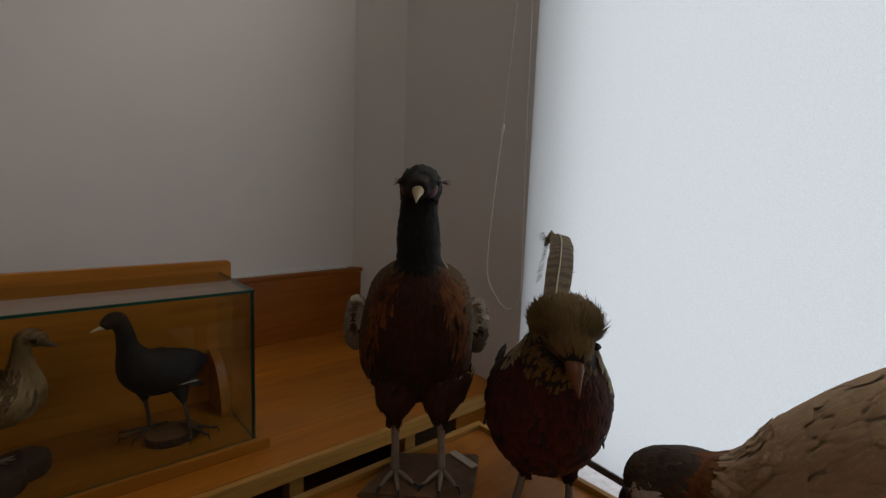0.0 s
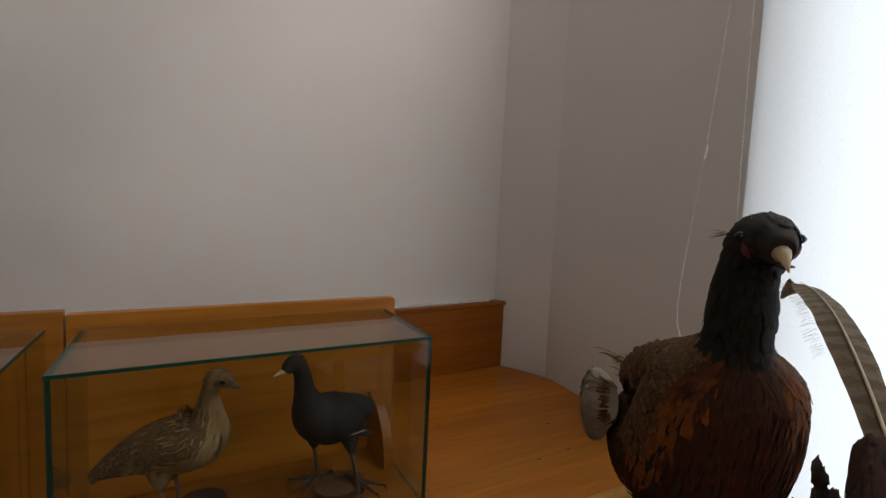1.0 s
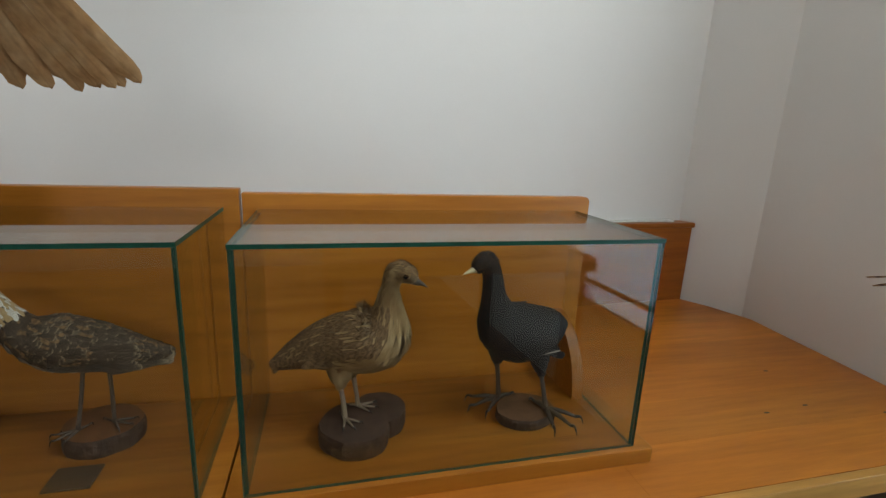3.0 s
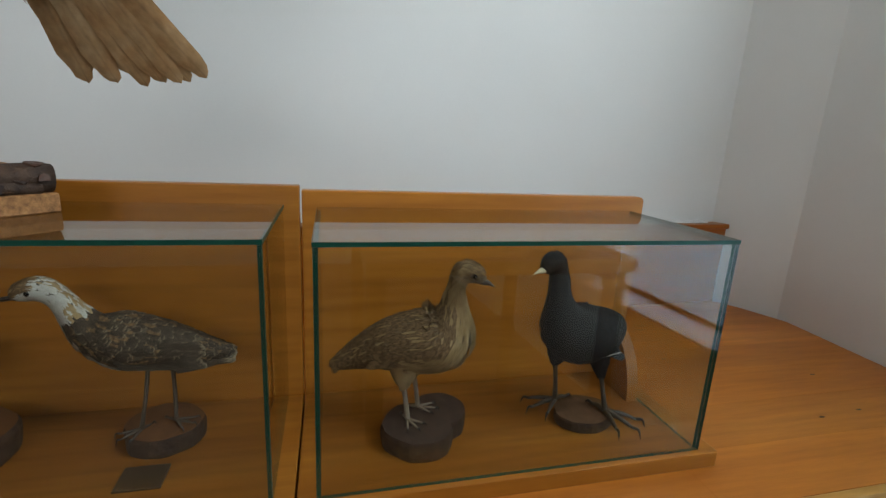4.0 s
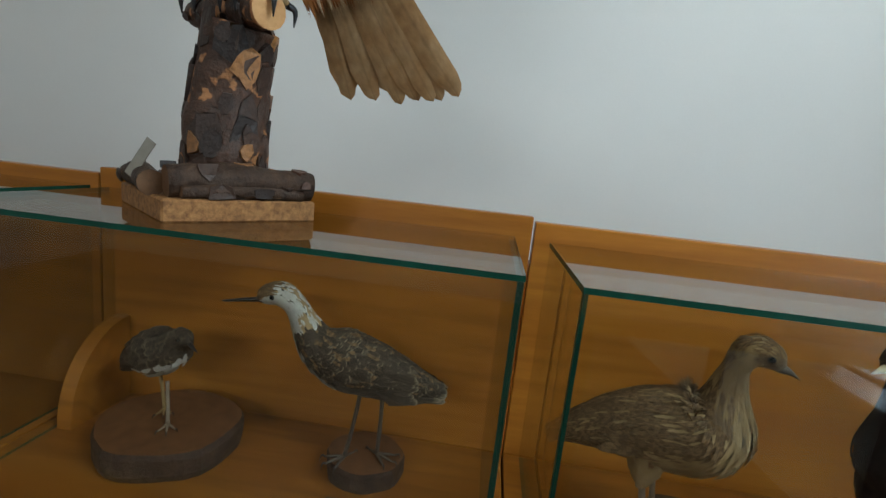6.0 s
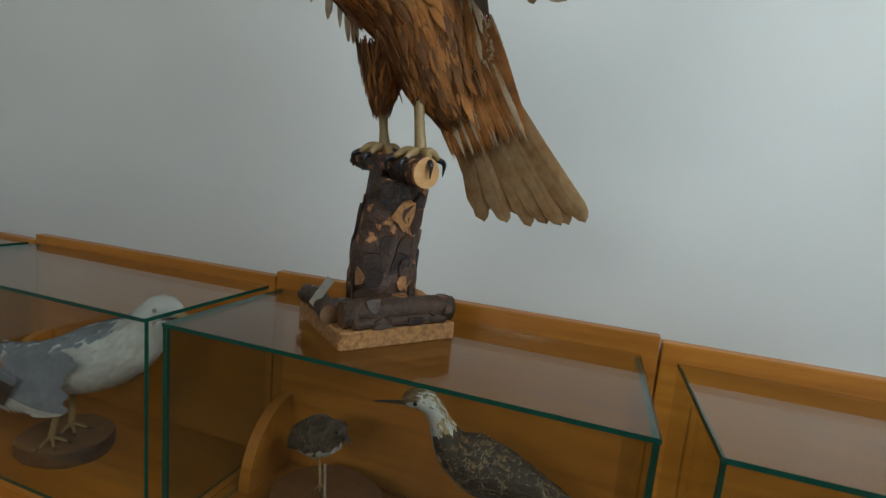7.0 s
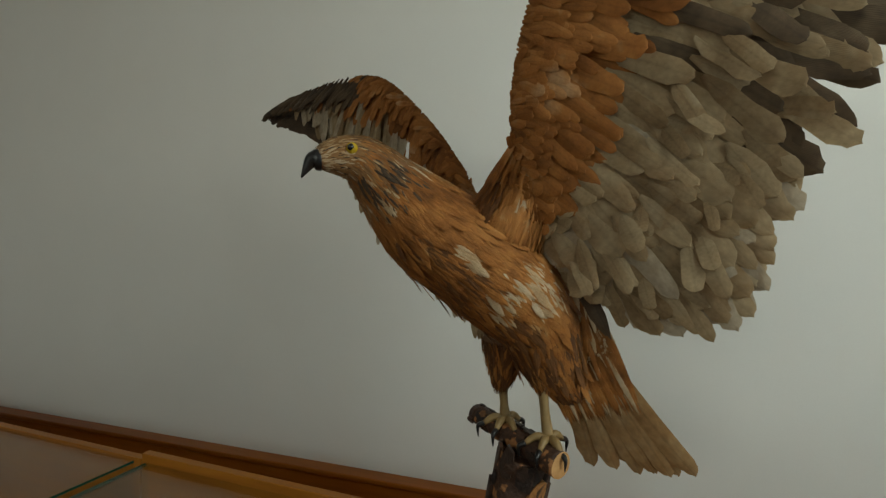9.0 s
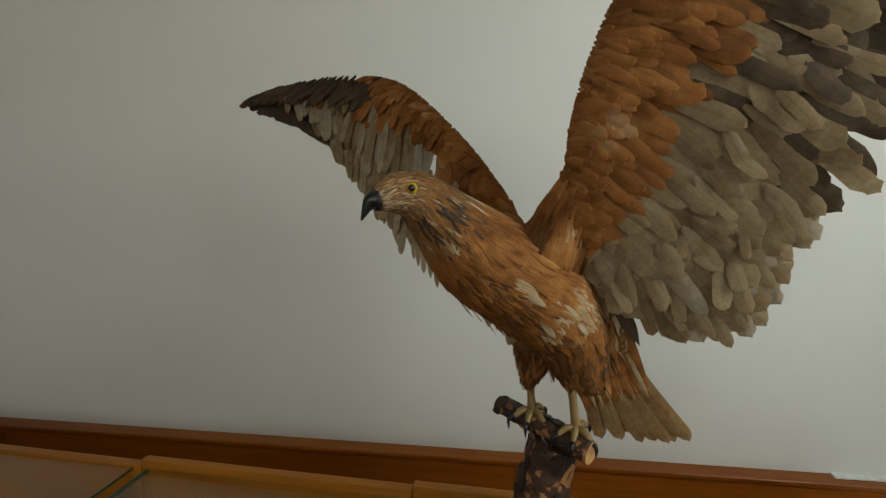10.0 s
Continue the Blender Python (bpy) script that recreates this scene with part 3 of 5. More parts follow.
case(-2.740, -1.975, -2.760, -1.949, 1.198, 1.214, "empty glass case with a pine back", False, False)
case(-3.560, -2.795, -3.580, -2.764, 1.198, 1.214, "empty glass case with a pine back", False, False)

# ---- the high table with the pheasants ----
TZ = 1.000
table = thing("display_table", (0.25, 0.6, 0), "high pine display table with a thin raised rim", "table")
part("tabletop", boxed((-0.20, 0.12, TZ - 0.03), (0.615, 1.018, TZ), 0.002), M_COUNTER, table)
part("rim", boxed((-0.20, 1.0185, TZ - 0.03), (0.627, 1.032, TZ + 0.010), 0.002), M_FASCIA, table)
part("rim", boxed((0.6155, 0.12, TZ - 0.03), (0.627, 1.018, TZ + 0.010), 0.002), M_FASCIA, table)
for x, y in ((-0.17, 0.15), (0.585, 0.15), (-0.17, 0.985), (0.585, 0.985)):
    part("leg", boxed((x - 0.025, y - 0.025, 0), (x + 0.025, y + 0.025, TZ - 0.031)), M_SHADEWOOD, table)

# ---- stuffed birds: plumage ----
P_RUST = plumage("rust_feathers", [(0.10, 0.034, 0.009), (0.20, 0.070, 0.015), (0.30, 0.112, 0.026), (0.36, 0.145, 0.038), (0.44, 0.24, 0.105)], shaft=0.93, fray=True, root=0.72, vary=0.3, patch_scale=14, edge=1.08)
P_WRUST = plumage("wing_rust_feathers", [(0.10, 0.036, 0.010), (0.19, 0.066, 0.015), (0.28, 0.103, 0.024), (0.34, 0.135, 0.036), (0.43, 0.25, 0.13)], shaft=0.85, root=0.85, vary=0.4, patch_scale=13, edge=1.06, thin=0.15)
P_PALE = plumage("pale_buff_feathers", [(0.35, 0.20, 0.09), (0.43, 0.30, 0.18), (0.52, 0.42, 0.31)], fray=True, root=0.8, vary=0.4, edge=1.05, shaft=0.95)
P_WPALE = plumage("wing_pale_buff_feathers", [(0.31, 0.225, 0.145), (0.43, 0.355, 0.265), (0.36, 0.28, 0.19)], shaft=0.9, root=0.92, edge=1.12, vary=0.4, thin=0.3)
P_GREY = plumage("grey_buff_feathers", [(0.20, 0.122, 0.060), (0.315, 0.215, 0.118), (0.405, 0.30, 0.182), (0.32, 0.212, 0.115), (0.48, 0.378, 0.248)], shaft=0.86, root=0.86, vary=0.4, patch_scale=9, edge=1.10, thin=0.38)
P_BROWN = plumage("brown_flight_feathers", [(0.055, 0.033, 0.018), (0.11, 0.072, 0.042), (0.075, 0.047, 0.026), (0.16, 0.112, 0.068)], shaft=0.8, root=0.9, edge=1.1, thin=0.2)
P_UNDER = plumage("umber_belly_feathers", [(0.09, 0.035, 0.014), (0.15, 0.06, 0.02), (0.2, 0.085, 0.03)], fray=True, root=0.75, vary=0.35, edge=1.05)
P_DARK = plumage("dark_brown_feathers", [(0.035, 0.022, 0.014), (0.08, 0.05, 0.03), (0.05, 0.03, 0.018)])
P_TAIL = plumage("tail_feathers", [(0.21, 0.104, 0.036), (0.29, 0.158, 0.066), (0.35, 0.22, 0.11), (0.255, 0.13, 0.05)], shaft=0.80, root=0.88, vary=0.6, edge=1.14, thin=0.12)
P_HEADB = plumage("tawny_head_feathers", [(0.16, 0.075, 0.026), (0.26, 0.13, 0.05), (0.34, 0.20, 0.095)], shaft=0.6, fray=True, root=0.75, vary=0.5, edge=1.05)
P_COOT = plumage("slate_black_feathers", [(0.012, 0.012, 0.013), (0.024, 0.023, 0.023), (0.018, 0.017, 0.017)], shaft=0.95, fray=True, edge=1.05, vary=0.3)
P_PARTB = plumage("barred_brown_feathers", [(0.095, 0.050, 0.021), (0.20, 0.120, 0.055), (0.145, 0.082, 0.035)], bars=(2.2, (0.115, 0.064, 0.028)), fray=True, root=0.85, edge=1.15, vary=0.4)
P_PARTF = plumage("sandy_breast_feathers", [(0.205, 0.12, 0.050), (0.295, 0.19, 0.085), (0.37, 0.26, 0.135)], shaft=0.95, fray=True, root=0.88, vary=0.25, edge=1.05)
P_RUFFB = plumage("scaled_wader_feathers", [(0.030, 0.021, 0.013), (0.060, 0.043, 0.028), (0.024, 0.017, 0.011)], tip=(0.87, (0.23, 0.18, 0.12)), edge=2.1)
P_WHITE = plumage("white_feathers", [(0.40, 0.365, 0.315), (0.50, 0.47, 0.42), (0.44, 0.4, 0.345)], shaft=0.95, fray=True, root=0.88, vary=0.35, edge=1.05)
P_GULL = plumage("gull_grey_feathers", [(0.17, 0.18, 0.195), (0.23, 0.24, 0.26)], shaft=0.95, root=0.85, edge=1.1)
P_NECK = plumage("bottle_green_feathers", [(0.006, 0.007, 0.005), (0.012, 0.014, 0.010), (0.012, 0.010, 0.008)], rough=0.72, fray=True, edge=1.05)
P_CHEST = plumage("chestnut_feathers", [(0.055, 0.015, 0.006), (0.10, 0.027, 0.008), (0.21, 0.066, 0.012), (0.14, 0.038, 0.009)], fray=True, vary=0.2, patch_scale=24, edge=1.04, root=0.88)
P_BELLY = plumage("dark_belly_feathers", [(0.022, 0.009, 0.005), (0.06, 0.018, 0.007), (0.035, 0.012, 0.006)], fray=True, edge=1.04, vary=0.2, patch_scale=24, root=0.88)
P_PWING = plumage("pale_wing_feathers", [(0.25, 0.205, 0.155), (0.34, 0.285, 0.22), (0.29, 0.24, 0.18)], fray=True, vary=0.25, edge=1.03, shaft=0.93, root=0.9)
P_PBACK = plumage("scaled_back_feathers", [(0.065, 0.026, 0.010), (0.115, 0.048, 0.016), (0.045, 0.019, 0.008)], tip=(0.80, (0.014, 0.009, 0.006)), bars=(1.3, (0.17, 0.092, 0.036)), edge=1.05)
P_PTAIL = plumage("barred_tail_feathers", [(0.3, 0.2, 0.11), (0.36, 0.26, 0.15)], bars=(14.0, (0.08, 0.045, 0.025)))
P_GTAIL = plumage("mottled_tail_feathers", [(0.17, 0.115, 0.065), (0.24, 0.17, 0.10), (0.20, 0.14, 0.078)], bars=(26.0, (0.15, 0.10, 0.055)), vary=0.3)
P_CREST = plumage("olive_gold_hair", [(0.12, 0.075, 0.028), (0.19, 0.12, 0.045), (0.15, 0.095, 0.036)], shaft=0.95, fray=True, root=0.85, vary=0.4, edge=1.05)
P_CAPE = plumage("barred_cape_feathers", [(0.30, 0.22, 0.11), (0.46, 0.37, 0.23), (0.36, 0.27, 0.15)], tip=(0.62, (0.012, 0.01, 0.009)), edge=1.0)
P_CRIM = plumage("dull_crimson_feathers", [(0.045, 0.012, 0.008), (0.09, 0.02, 0.011), (0.065, 0.015, 0.008)])
P_TAN = plumage("tan_feathers", [(0.37, 0.235, 0.13), (0.43, 0.285, 0.165), (0.40, 0.26, 0.148)], shaft=1.0, root=1.0, edge=1.0, vary=0.15, fray=True)
M_SKIN = plain("brown_under_plumage", (0.2, 0.09, 0.035), 0.85)
M_SKINDARK = plain("dark_under_plumage", (0.018, 0.014, 0.012), 0.85)
M_SKINPALE = plain("pale_under_plumage", (0.4, 0.33, 0.25), 0.85)
M_SKINSAND = plain("sandy_under_plumage", (0.16, 0.105, 0.055), 0.85)
M_HORN = plain("black_horn", (0.012, 0.011, 0.012), 0.28)
M_IVORY = plain("ivory_bill", (0.5, 0.4, 0.24), 0.4)
M_YLEG = plain("yellow_leg", (0.26, 0.165, 0.065), 0.5)
M_DLEG = plain("dark_leg", (0.07, 0.05, 0.035), 0.55)
M_GLEG = plain("grey_brown_leg", (0.22, 0.16, 0.11), 0.55)
M_YEYE = plain("yellow_glass_eye", (0.42, 0.27, 0.02), 0.08)
M_BEYE = plain("black_glass_eye", (0.006, 0.006, 0.006), 0.05)
M_RED = plain("red_wattle", (0.11, 0.024, 0.032), 0.6)
BIRDS = "stuffed birds on show"


def blade(name, pts, widths, side, n=30):
    """One broad curved tail feather along a spine."""
    rows = spline([(*p, w) for p, w in zip(pts, widths)], n)
    side = Vector(side).normalized()
    verts, faces, uvs = [], [], []
    for i, r in enumerate(rows):
        cc = Vector(r[:3])
        t = Vector(rows[min(i + 1, n - 1)][:3]) - Vector(rows[max(i - 1, 0)][:3])
        sd_ = (side - t * (side.dot(t) / t.length_squared)).normalized()
        up = sd_.cross(t.normalized())
        up = up if up.z > 0 else -up
        for k in (-1.0, -.5, 0.0, .5, 1.0):
            verts.append(cc + sd_ * (k * r[3] * .5 * random.uniform(.93, 1.04)) - up * (abs(k) * r[3] * .10))
    for i in range(n - 1):
        for k in range(4):
            q = i * 5 + k
            faces.append((q, q + 1, q + 6, q + 5))
            uvs += [(k / 4, i / (n - 1)), ((k + 1) / 4, i / (n - 1)), ((k + 1) / 4, (i + 1) / (n - 1)), (k / 4, (i + 1) / (n - 1))]
    me = bpy.data.meshes.new(name)
    me.from_pydata(verts, [], faces)
    me.uv_layers.new(name="UVMap").data.foreach_set("uv", np.array(uvs, dtype=np.float32).ravel())
    me.polygons.foreach_set("use_smooth", [True] * len(faces))
    me.update()
    return me


def foot(bm, p, fwd, size, mat=0, claw=None, drop=0.0):
    """Three toes ahead and one behind."""
    p, f = Vector(p), Vector(fwd).normalized()
    for turn, k in ((-32, 0.9), (0, 1.0), (32, 0.9), (180, 0.5)):
        d = Matrix.Rotation(radians(turn), 3, "Z") @ f
        e = p + d * (size * k) - V(0, 0, drop)
        tube(bm, [tuple(p + V(0, 0, 0.003)), tuple((p + e) / 2 + V(0, 0, size * 0.10)), tuple(e + V(0, 0, 0.003))], [size * 0.085, size * 0.075, size * 0.045], 7, 8, mat)
        if claw is not None:
            tube(bm, [tuple(e + V(0, 0, 0.003)), tuple(e + d * size * 0.16 + V(0, 0, 0.005)), tuple(e + d * size * 0.26 - V(0, 0, size * 0.16))], [size * 0.05, size * 0.038, size * 0.006], 6, 7, claw)


def leg(bird, hip, knee, ankle, r, fwd, size, mat, thigh_slot=None, thigh_mats=None, r0=None, lab=""):
    bm = bmesh.new()
    tube(bm, [knee, tuple((Vector(knee) + Vector(ankle)) / 2 + V(0.001, 0, 0)), tuple(Vector(ankle) + V(0, 0, 0.003))], [r * 1.15, r, r * 1.15], 9, 10, 0, 0.15)
    foot(bm, ankle, fwd, size, 0, 1)
    lg = part("leg", bm, [mat, M_HORN], bird, lab)
    if thigh_mats:
        lo = Loft([(hip, r0, r0), (tuple(Vector(hip).lerp(Vector(knee), 0.5)), r0 * 0.72, r0 * 0.72), (knee, r * 1.5, r * 1.5)], (1, 0, 0), 10)
        part("thigh", lo.mesh(12), M_SKIN if thigh_mats[0] is not P_COOT else M_SKINDARK, bird)
        tagged(part("thigh_feathers", feather_mesh("thigh_feathers", coat(lo, 320, r0 * 0.9, r0 * 0.24, lambda u, a: 0, 0, 1, 0.2)), thigh_mats, bird), kind="stuff")


def rows_on(lead, trail, n, rows, jitter=0.05, sweep=0.0, twist=0.14):
    """Feather rows of a wing between its leading and trailing edges; n points to the side that shows."""
    A, B = spline(lead, 90), spline(trail, 90)
    n = Vector(n).normalized()
    items = []
    for count, s0, s1, f0, f1, width, slot, off in rows:
        for i in range(count):
            s = s0 + (s1 - s0) * (i + 0.5 + random.uniform(-0.3, 0.3)) / count
            k = min(max(int(s * 89), 0), 89)
            a, b = Vector(A[k]), Vector(B[k])
            p = a.lerp(b, max(0, f0 + random.uniform(-0.03, 0.03)))
            q = a.lerp(b, f1 + random.uniform(-jitter, jitter * 0.6))
            q += (Vector(B[min(89, k + 3)]) - Vector(B[max(0, k - 3)])).normalized() * random.uniform(-0.017, 0.017)
            q += (Vector(A[min(89, k + 4)]) - Vector(A[max(0, k - 4)])).normalized() * (sweep * (1 - f1 * 0.8))
            sl = slot if isinstance(slot, int) else random.choice(slot)
            items.append((p + n * (off + random.uniform(0, 0.004)), q - p + n * random.uniform(-0.008, 0.012), n + V(random.uniform(-twist, twist), random.uniform(-.1, .1), random.uniform(-twist, twist)), (q - p).length, width * random.uniform(0.7, 1.3), random.uniform(-0.05, 0.10), sl))
    return items


def log_slice(name, parent, cx, cy, z0, rx, ry, h, rot=0, top=None, seed=0.0, lab=""):
    bm = bmesh.new()
    seg = 30
    rings = []
    for z, k in ((z0, 0.97), (z0 + h * 0.25, 1.0), (z0 + h * 0.8, 1.0), (z0 + h, 0.965)):
        ring = []
        for i in range(seg):
            a = 2 * math.pi * i / seg
            w = k * (1 + 0.09 * noise.noise((math.cos(a) * 1.4 + seed, math.sin(a) * 1.4, seed)) + 0.03 * noise.noise((math.cos(a) * 6 + seed, math.sin(a) * 6, z * 60)))
            x, y = math.cos(a) * rx * w, math.sin(a) * ry * w
            c, s = math.cos(radians(rot)), math.sin(radians(rot))
            ring.append(bm.verts.new((cx + x * c - y * s, cy + x * s + y * c, z)))
        rings.append(ring)
    for p, q in zip(rings, rings[1:]):
        for i in range(seg):
            bm.faces.new((p[i], p[(i + 1) % seg], q[(i + 1) % seg], q[i]))
    bm.faces.new(rings[0][::-1])
    f = bm.faces.new(rings[-1])
    f.material_index = 1
    return part(name, bm, [M_BARK, top or M_DARKCUT], parent, lab)


def beak(bird, base, tip, r, mat, hook=0.0, lab=""):
    b, t = Vector(base), Vector(tip)
    bm = bmesh.new()
    mid = b.lerp(t, 0.55) + V(0, 0, hook * 0.5)
    tube(bm, [tuple(b), tuple(b.lerp(t, 0.3) + V(0, 0, hook * 0.35)), tuple(mid), tuple(t)], [r, r * 0.92, r * 0.6, r * 0.07], 12, 16)
    return part("beak", bm, mat, bird, lab)


def eyes(bird, spots, r, mat, lab=""):
    for c, n in spots:
        part("eye", eye_ball(bmesh.new(), c, r, n), [mat, M_BEYE], bird, lab)


# ---- the buzzard on its perch ----
CT = 1.2068
bz = thing("stuffed_buzzard", (-0.84, 1.765, CT), "rust-brown stuffed buzzard with spread wings on a bark perch", "stuffed bird", BIRDS)
body = Loft([((-1.092, 1.505, 1.980), .012, .014), ((-1.072, 1.528, 1.990), .026, .027), ((-1.040, 1.553, 1.987), .034, .038), ((-1.001, 1.580, 1.946), .048, .056), ((-.951, 1.612, 1.891), .069, .077),
             ((-.890, 1.660, 1.838), .085, .083), ((-.834, 1.706, 1.786), .087, .084), ((-.788, 1.750, 1.728), .074, .070), ((-.765, 1.785, 1.655), .062, .058), ((-.73, 1.825, 1.59), .036, .030)], (.59, -.81, 0), 34)
part("body", body.mesh(24), M_SKIN, bz)


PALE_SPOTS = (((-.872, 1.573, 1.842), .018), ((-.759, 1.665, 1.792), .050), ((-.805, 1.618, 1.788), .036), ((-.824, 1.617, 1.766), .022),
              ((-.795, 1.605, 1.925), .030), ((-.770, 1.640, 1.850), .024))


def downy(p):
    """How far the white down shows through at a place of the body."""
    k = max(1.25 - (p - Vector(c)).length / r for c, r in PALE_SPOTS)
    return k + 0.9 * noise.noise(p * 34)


def bz_slot(u, a):
    r, p = random.random(), body.at(u, a)
    if u < 0.2:
        return 1 if r < 0.35 - u else (2 if r > 0.94 else 3)
    if u < 0.36:
        return 3 if r < 0.5 else (0 if r < 0.92 else 1)
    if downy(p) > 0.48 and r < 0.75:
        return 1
    if math.sin(a) > 0.35 and u > 0.42:
        return 4 if r < 0.35 + 0.6 * (u - 0.42) else 0
    return 4 if u > 0.8 and r < 0.5 else 0


def bz_slot2(u, a):
    p = shoulder.at(u, a)
    if (p - V(-.855, 1.615, 1.925)).length < .030:
        return 4
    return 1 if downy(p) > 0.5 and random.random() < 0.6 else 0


its = coat(body, 5200, 0.046, 0.0105, bz_slot, 0.34, 0.99, 0.09, 0.08)
its += coat(body, 3600, 0.034, 0.0055, lambda u, a: random.choice((0, bz_slot(u, a))), 0.33, 0.99, 0.14, 0.06)
its += coat(body, 2600, 0.020, 0.0030, bz_slot, 0.05, 0.38, 0.10, 0.10)
# loose tufts that stand out a little
its += coat(body, 160, 0.050, 0.014, bz_slot, 0.42, 0.99, 0.28, 0.0)
shoulder = Loft([((-.775, 1.632, 2.03), .006, .030), ((-.790, 1.642, 1.975), .015, .052), ((-.812, 1.655, 1.920), .030, .066), ((-.842, 1.668, 1.868), .056, .074), ((-.850, 1.692, 1.805), .054, .062), ((-.83, 1.71, 1.76), .03, .03)], (.59, -.81, 0), 16)
part("shoulder", shoulder.mesh(16), M_SKIN, bz)
its += coat(shoulder, 1300, 0.048, 0.0120, bz_slot2, 0.0, 0.98, 0.10, 0.08)
its += coat(shoulder, 900, 0.036, 0.0070, lambda u, a: 0, 0.0, 0.98, 0.16, 0.06)
# dark streaks on the nape
its += coat(body, 60, 0.022, 0.0045, lambda u, a: 2, 0.27, 0.38, 0.22, 0.05, -0.5, 1.0)
its += coat(body, 150, 0.013, 0.0026, lambda u, a: 2, 0.09, 0.27, 0.10, 0.08)
its += coat(body, 120, 0.013, 0.0030, lambda u, a: 1, 0.03, 0.14, 0.10, 0.08)
part("plumage", feather_mesh("plumage", its, True), [P_RUST, P_PALE, P_DARK, P_HEADB, P_UNDER], bz)
beak(bz, (-1.086, 1.51, 1.982), (-1.108, 1.493, 1.953), 0.0172, M_HORN, 0.022, "black hooked beak")
bm = bmesh.new()
tube(bm, [(-1.078, 1.518, 1.986), (-1.09, 1.507, 1.985)], [0.0165, 0.0145], 12, 4)
part("cere", bm, M_IVORY, bz, "pale cere at the root of the beak")
eyes(bz, [((-1.0375, 1.518, 1.999), (.25, -1, .12)), ((-1.081, 1.575, 1.998), (-.9, .6, .1))], 0.0092, M_YEYE, "yellow glass eye")
bm = bmesh.new()
tube(bm, [(-1.062, 1.516, 2.004), (-1.044, 1.52, 2.009), (-1.022, 1.531, 2.006)], [0.003, 0.0045, 0.003], 8, 8)
part("brow", bm, P_HEADB, bz)

WING_MATS = [P_WRUST, P_GREY, P_WPALE, P_HEADB, P_DARK, P_BROWN]


def flight(wing, items):
    """Each flight feather is a piece of its own."""
    for it in items:
        part("feather", feather_mesh("feather", [it]), WING_MATS, wing)


# wing on the window side: raised, its underside to the room
leadL = [(-.812, 1.665, 1.90), (-.808, 1.645, 1.965), (-.812, 1.615, 2.05), (-.807, 1.595, 2.11), (-.787, 1.572, 2.19), (-.752, 1.552, 2.268), (-.680, 1.535, 2.345), (-.57, 1.515, 2.405)]
trailL = [(-.745, 1.705, 1.83), (-.66, 1.705, 1.765), (-.565, 1.705, 1.722), (-.478, 1.692, 1.762), (-.450, 1.658, 1.875), (-.372, 1.609, 2.03), (-.295, 1.575, 2.16), (-.19, 1.53, 2.32)]
nL = (-.03, -1, -.3)
its = rows_on(leadL, trailL, nL, [
    (44, 0.0, 0.64, 0.56, 0.98, 0.044, (1, 1, 2), -0.003), (42, 0.0, 0.64, 0.44, 0.84, 0.044, (1, 1, 2), 0.0), (42, 0.0, 0.64, 0.32, 0.70, 0.042, (1, 1, 2, 1), 0.003), (46, 0.0, 0.64, 0.28, 0.52, 0.034, 1, 0.006),
    (26, 0.60, 0.98, 0.42, 0.90, 0.042, (5, 5, 5, 1), -0.003), (26, 0.60, 0.98, 0.31, 0.74, 0.040, (5, 5, 1), 0.001), (26, 0.60, 1.0, 0.24, 0.57, 0.036, (5, 1), 0.005)], 0.10, 0.030, 0.14)
# rust coverts, large ones over the quills and small ones towards the leading edge
its += rows_on(leadL, trailL, nL, [
    (40, 0.0, 0.80, 0.17, 0.43, 0.029, 0, 0.011), (16, 0.76, 1.0, 0.20, 0.44, 0.030, (5, 0), 0.011), (72, 0.0, 1.0, 0.10, 0.33, 0.022, 0, 0.014), (110, 0.0, 1.0, 0.05, 0.25, 0.018, 0, 0.017),
    (130, 0.0, 1.0, 0.02, 0.19, 0.016, 0, 0.020), (200, 0.0, 1.0, 0.0, 0.13, 0.012, 0, 0.021), (260, 0.0, 1.0, -0.012, 0.085, 0.009, 0, 0.019)], 0.05, 0.035, 0.09)
# small curled feathers, worn loose along the middle of the wing
for it in rows_on(leadL, trailL, nL, [(26, 0.14, 0.76, 0.52, 0.74, 0.026, 1, 0.008), (30, 0.10, 0.72, 0.72, 0.95, 0.028, 1, 0.004), (12, 0.66, 0.95, 0.55, 0.8, 0.03, (5, 1), 0.006)], 0.12, 0.02, 0.3):
    its.append((it[0], Vector(it[1]) + V(random.uniform(-.045, .03), 0, random.uniform(-.045, .03)), it[2], it[3], it[4], random.uniform(-0.25, 0.2), it[6]))
wingL = part("wing", feather_mesh("wing", its), WING_MATS, bz, "raised wing with rust coverts and worn grey flight feathers")
wingL["kind"] = "stuff"
flight(wingL, rows_on(leadL, trailL, nL, [(40, 0.02, 0.66, 0.58, 0.99, 0.036, (1, 1, 1, 2), -0.008), (16, 0.62, 1.0, 0.45, 0.98, 0.048, (5, 5, 1), -0.010)], 0.075, 0.0, 0.22))

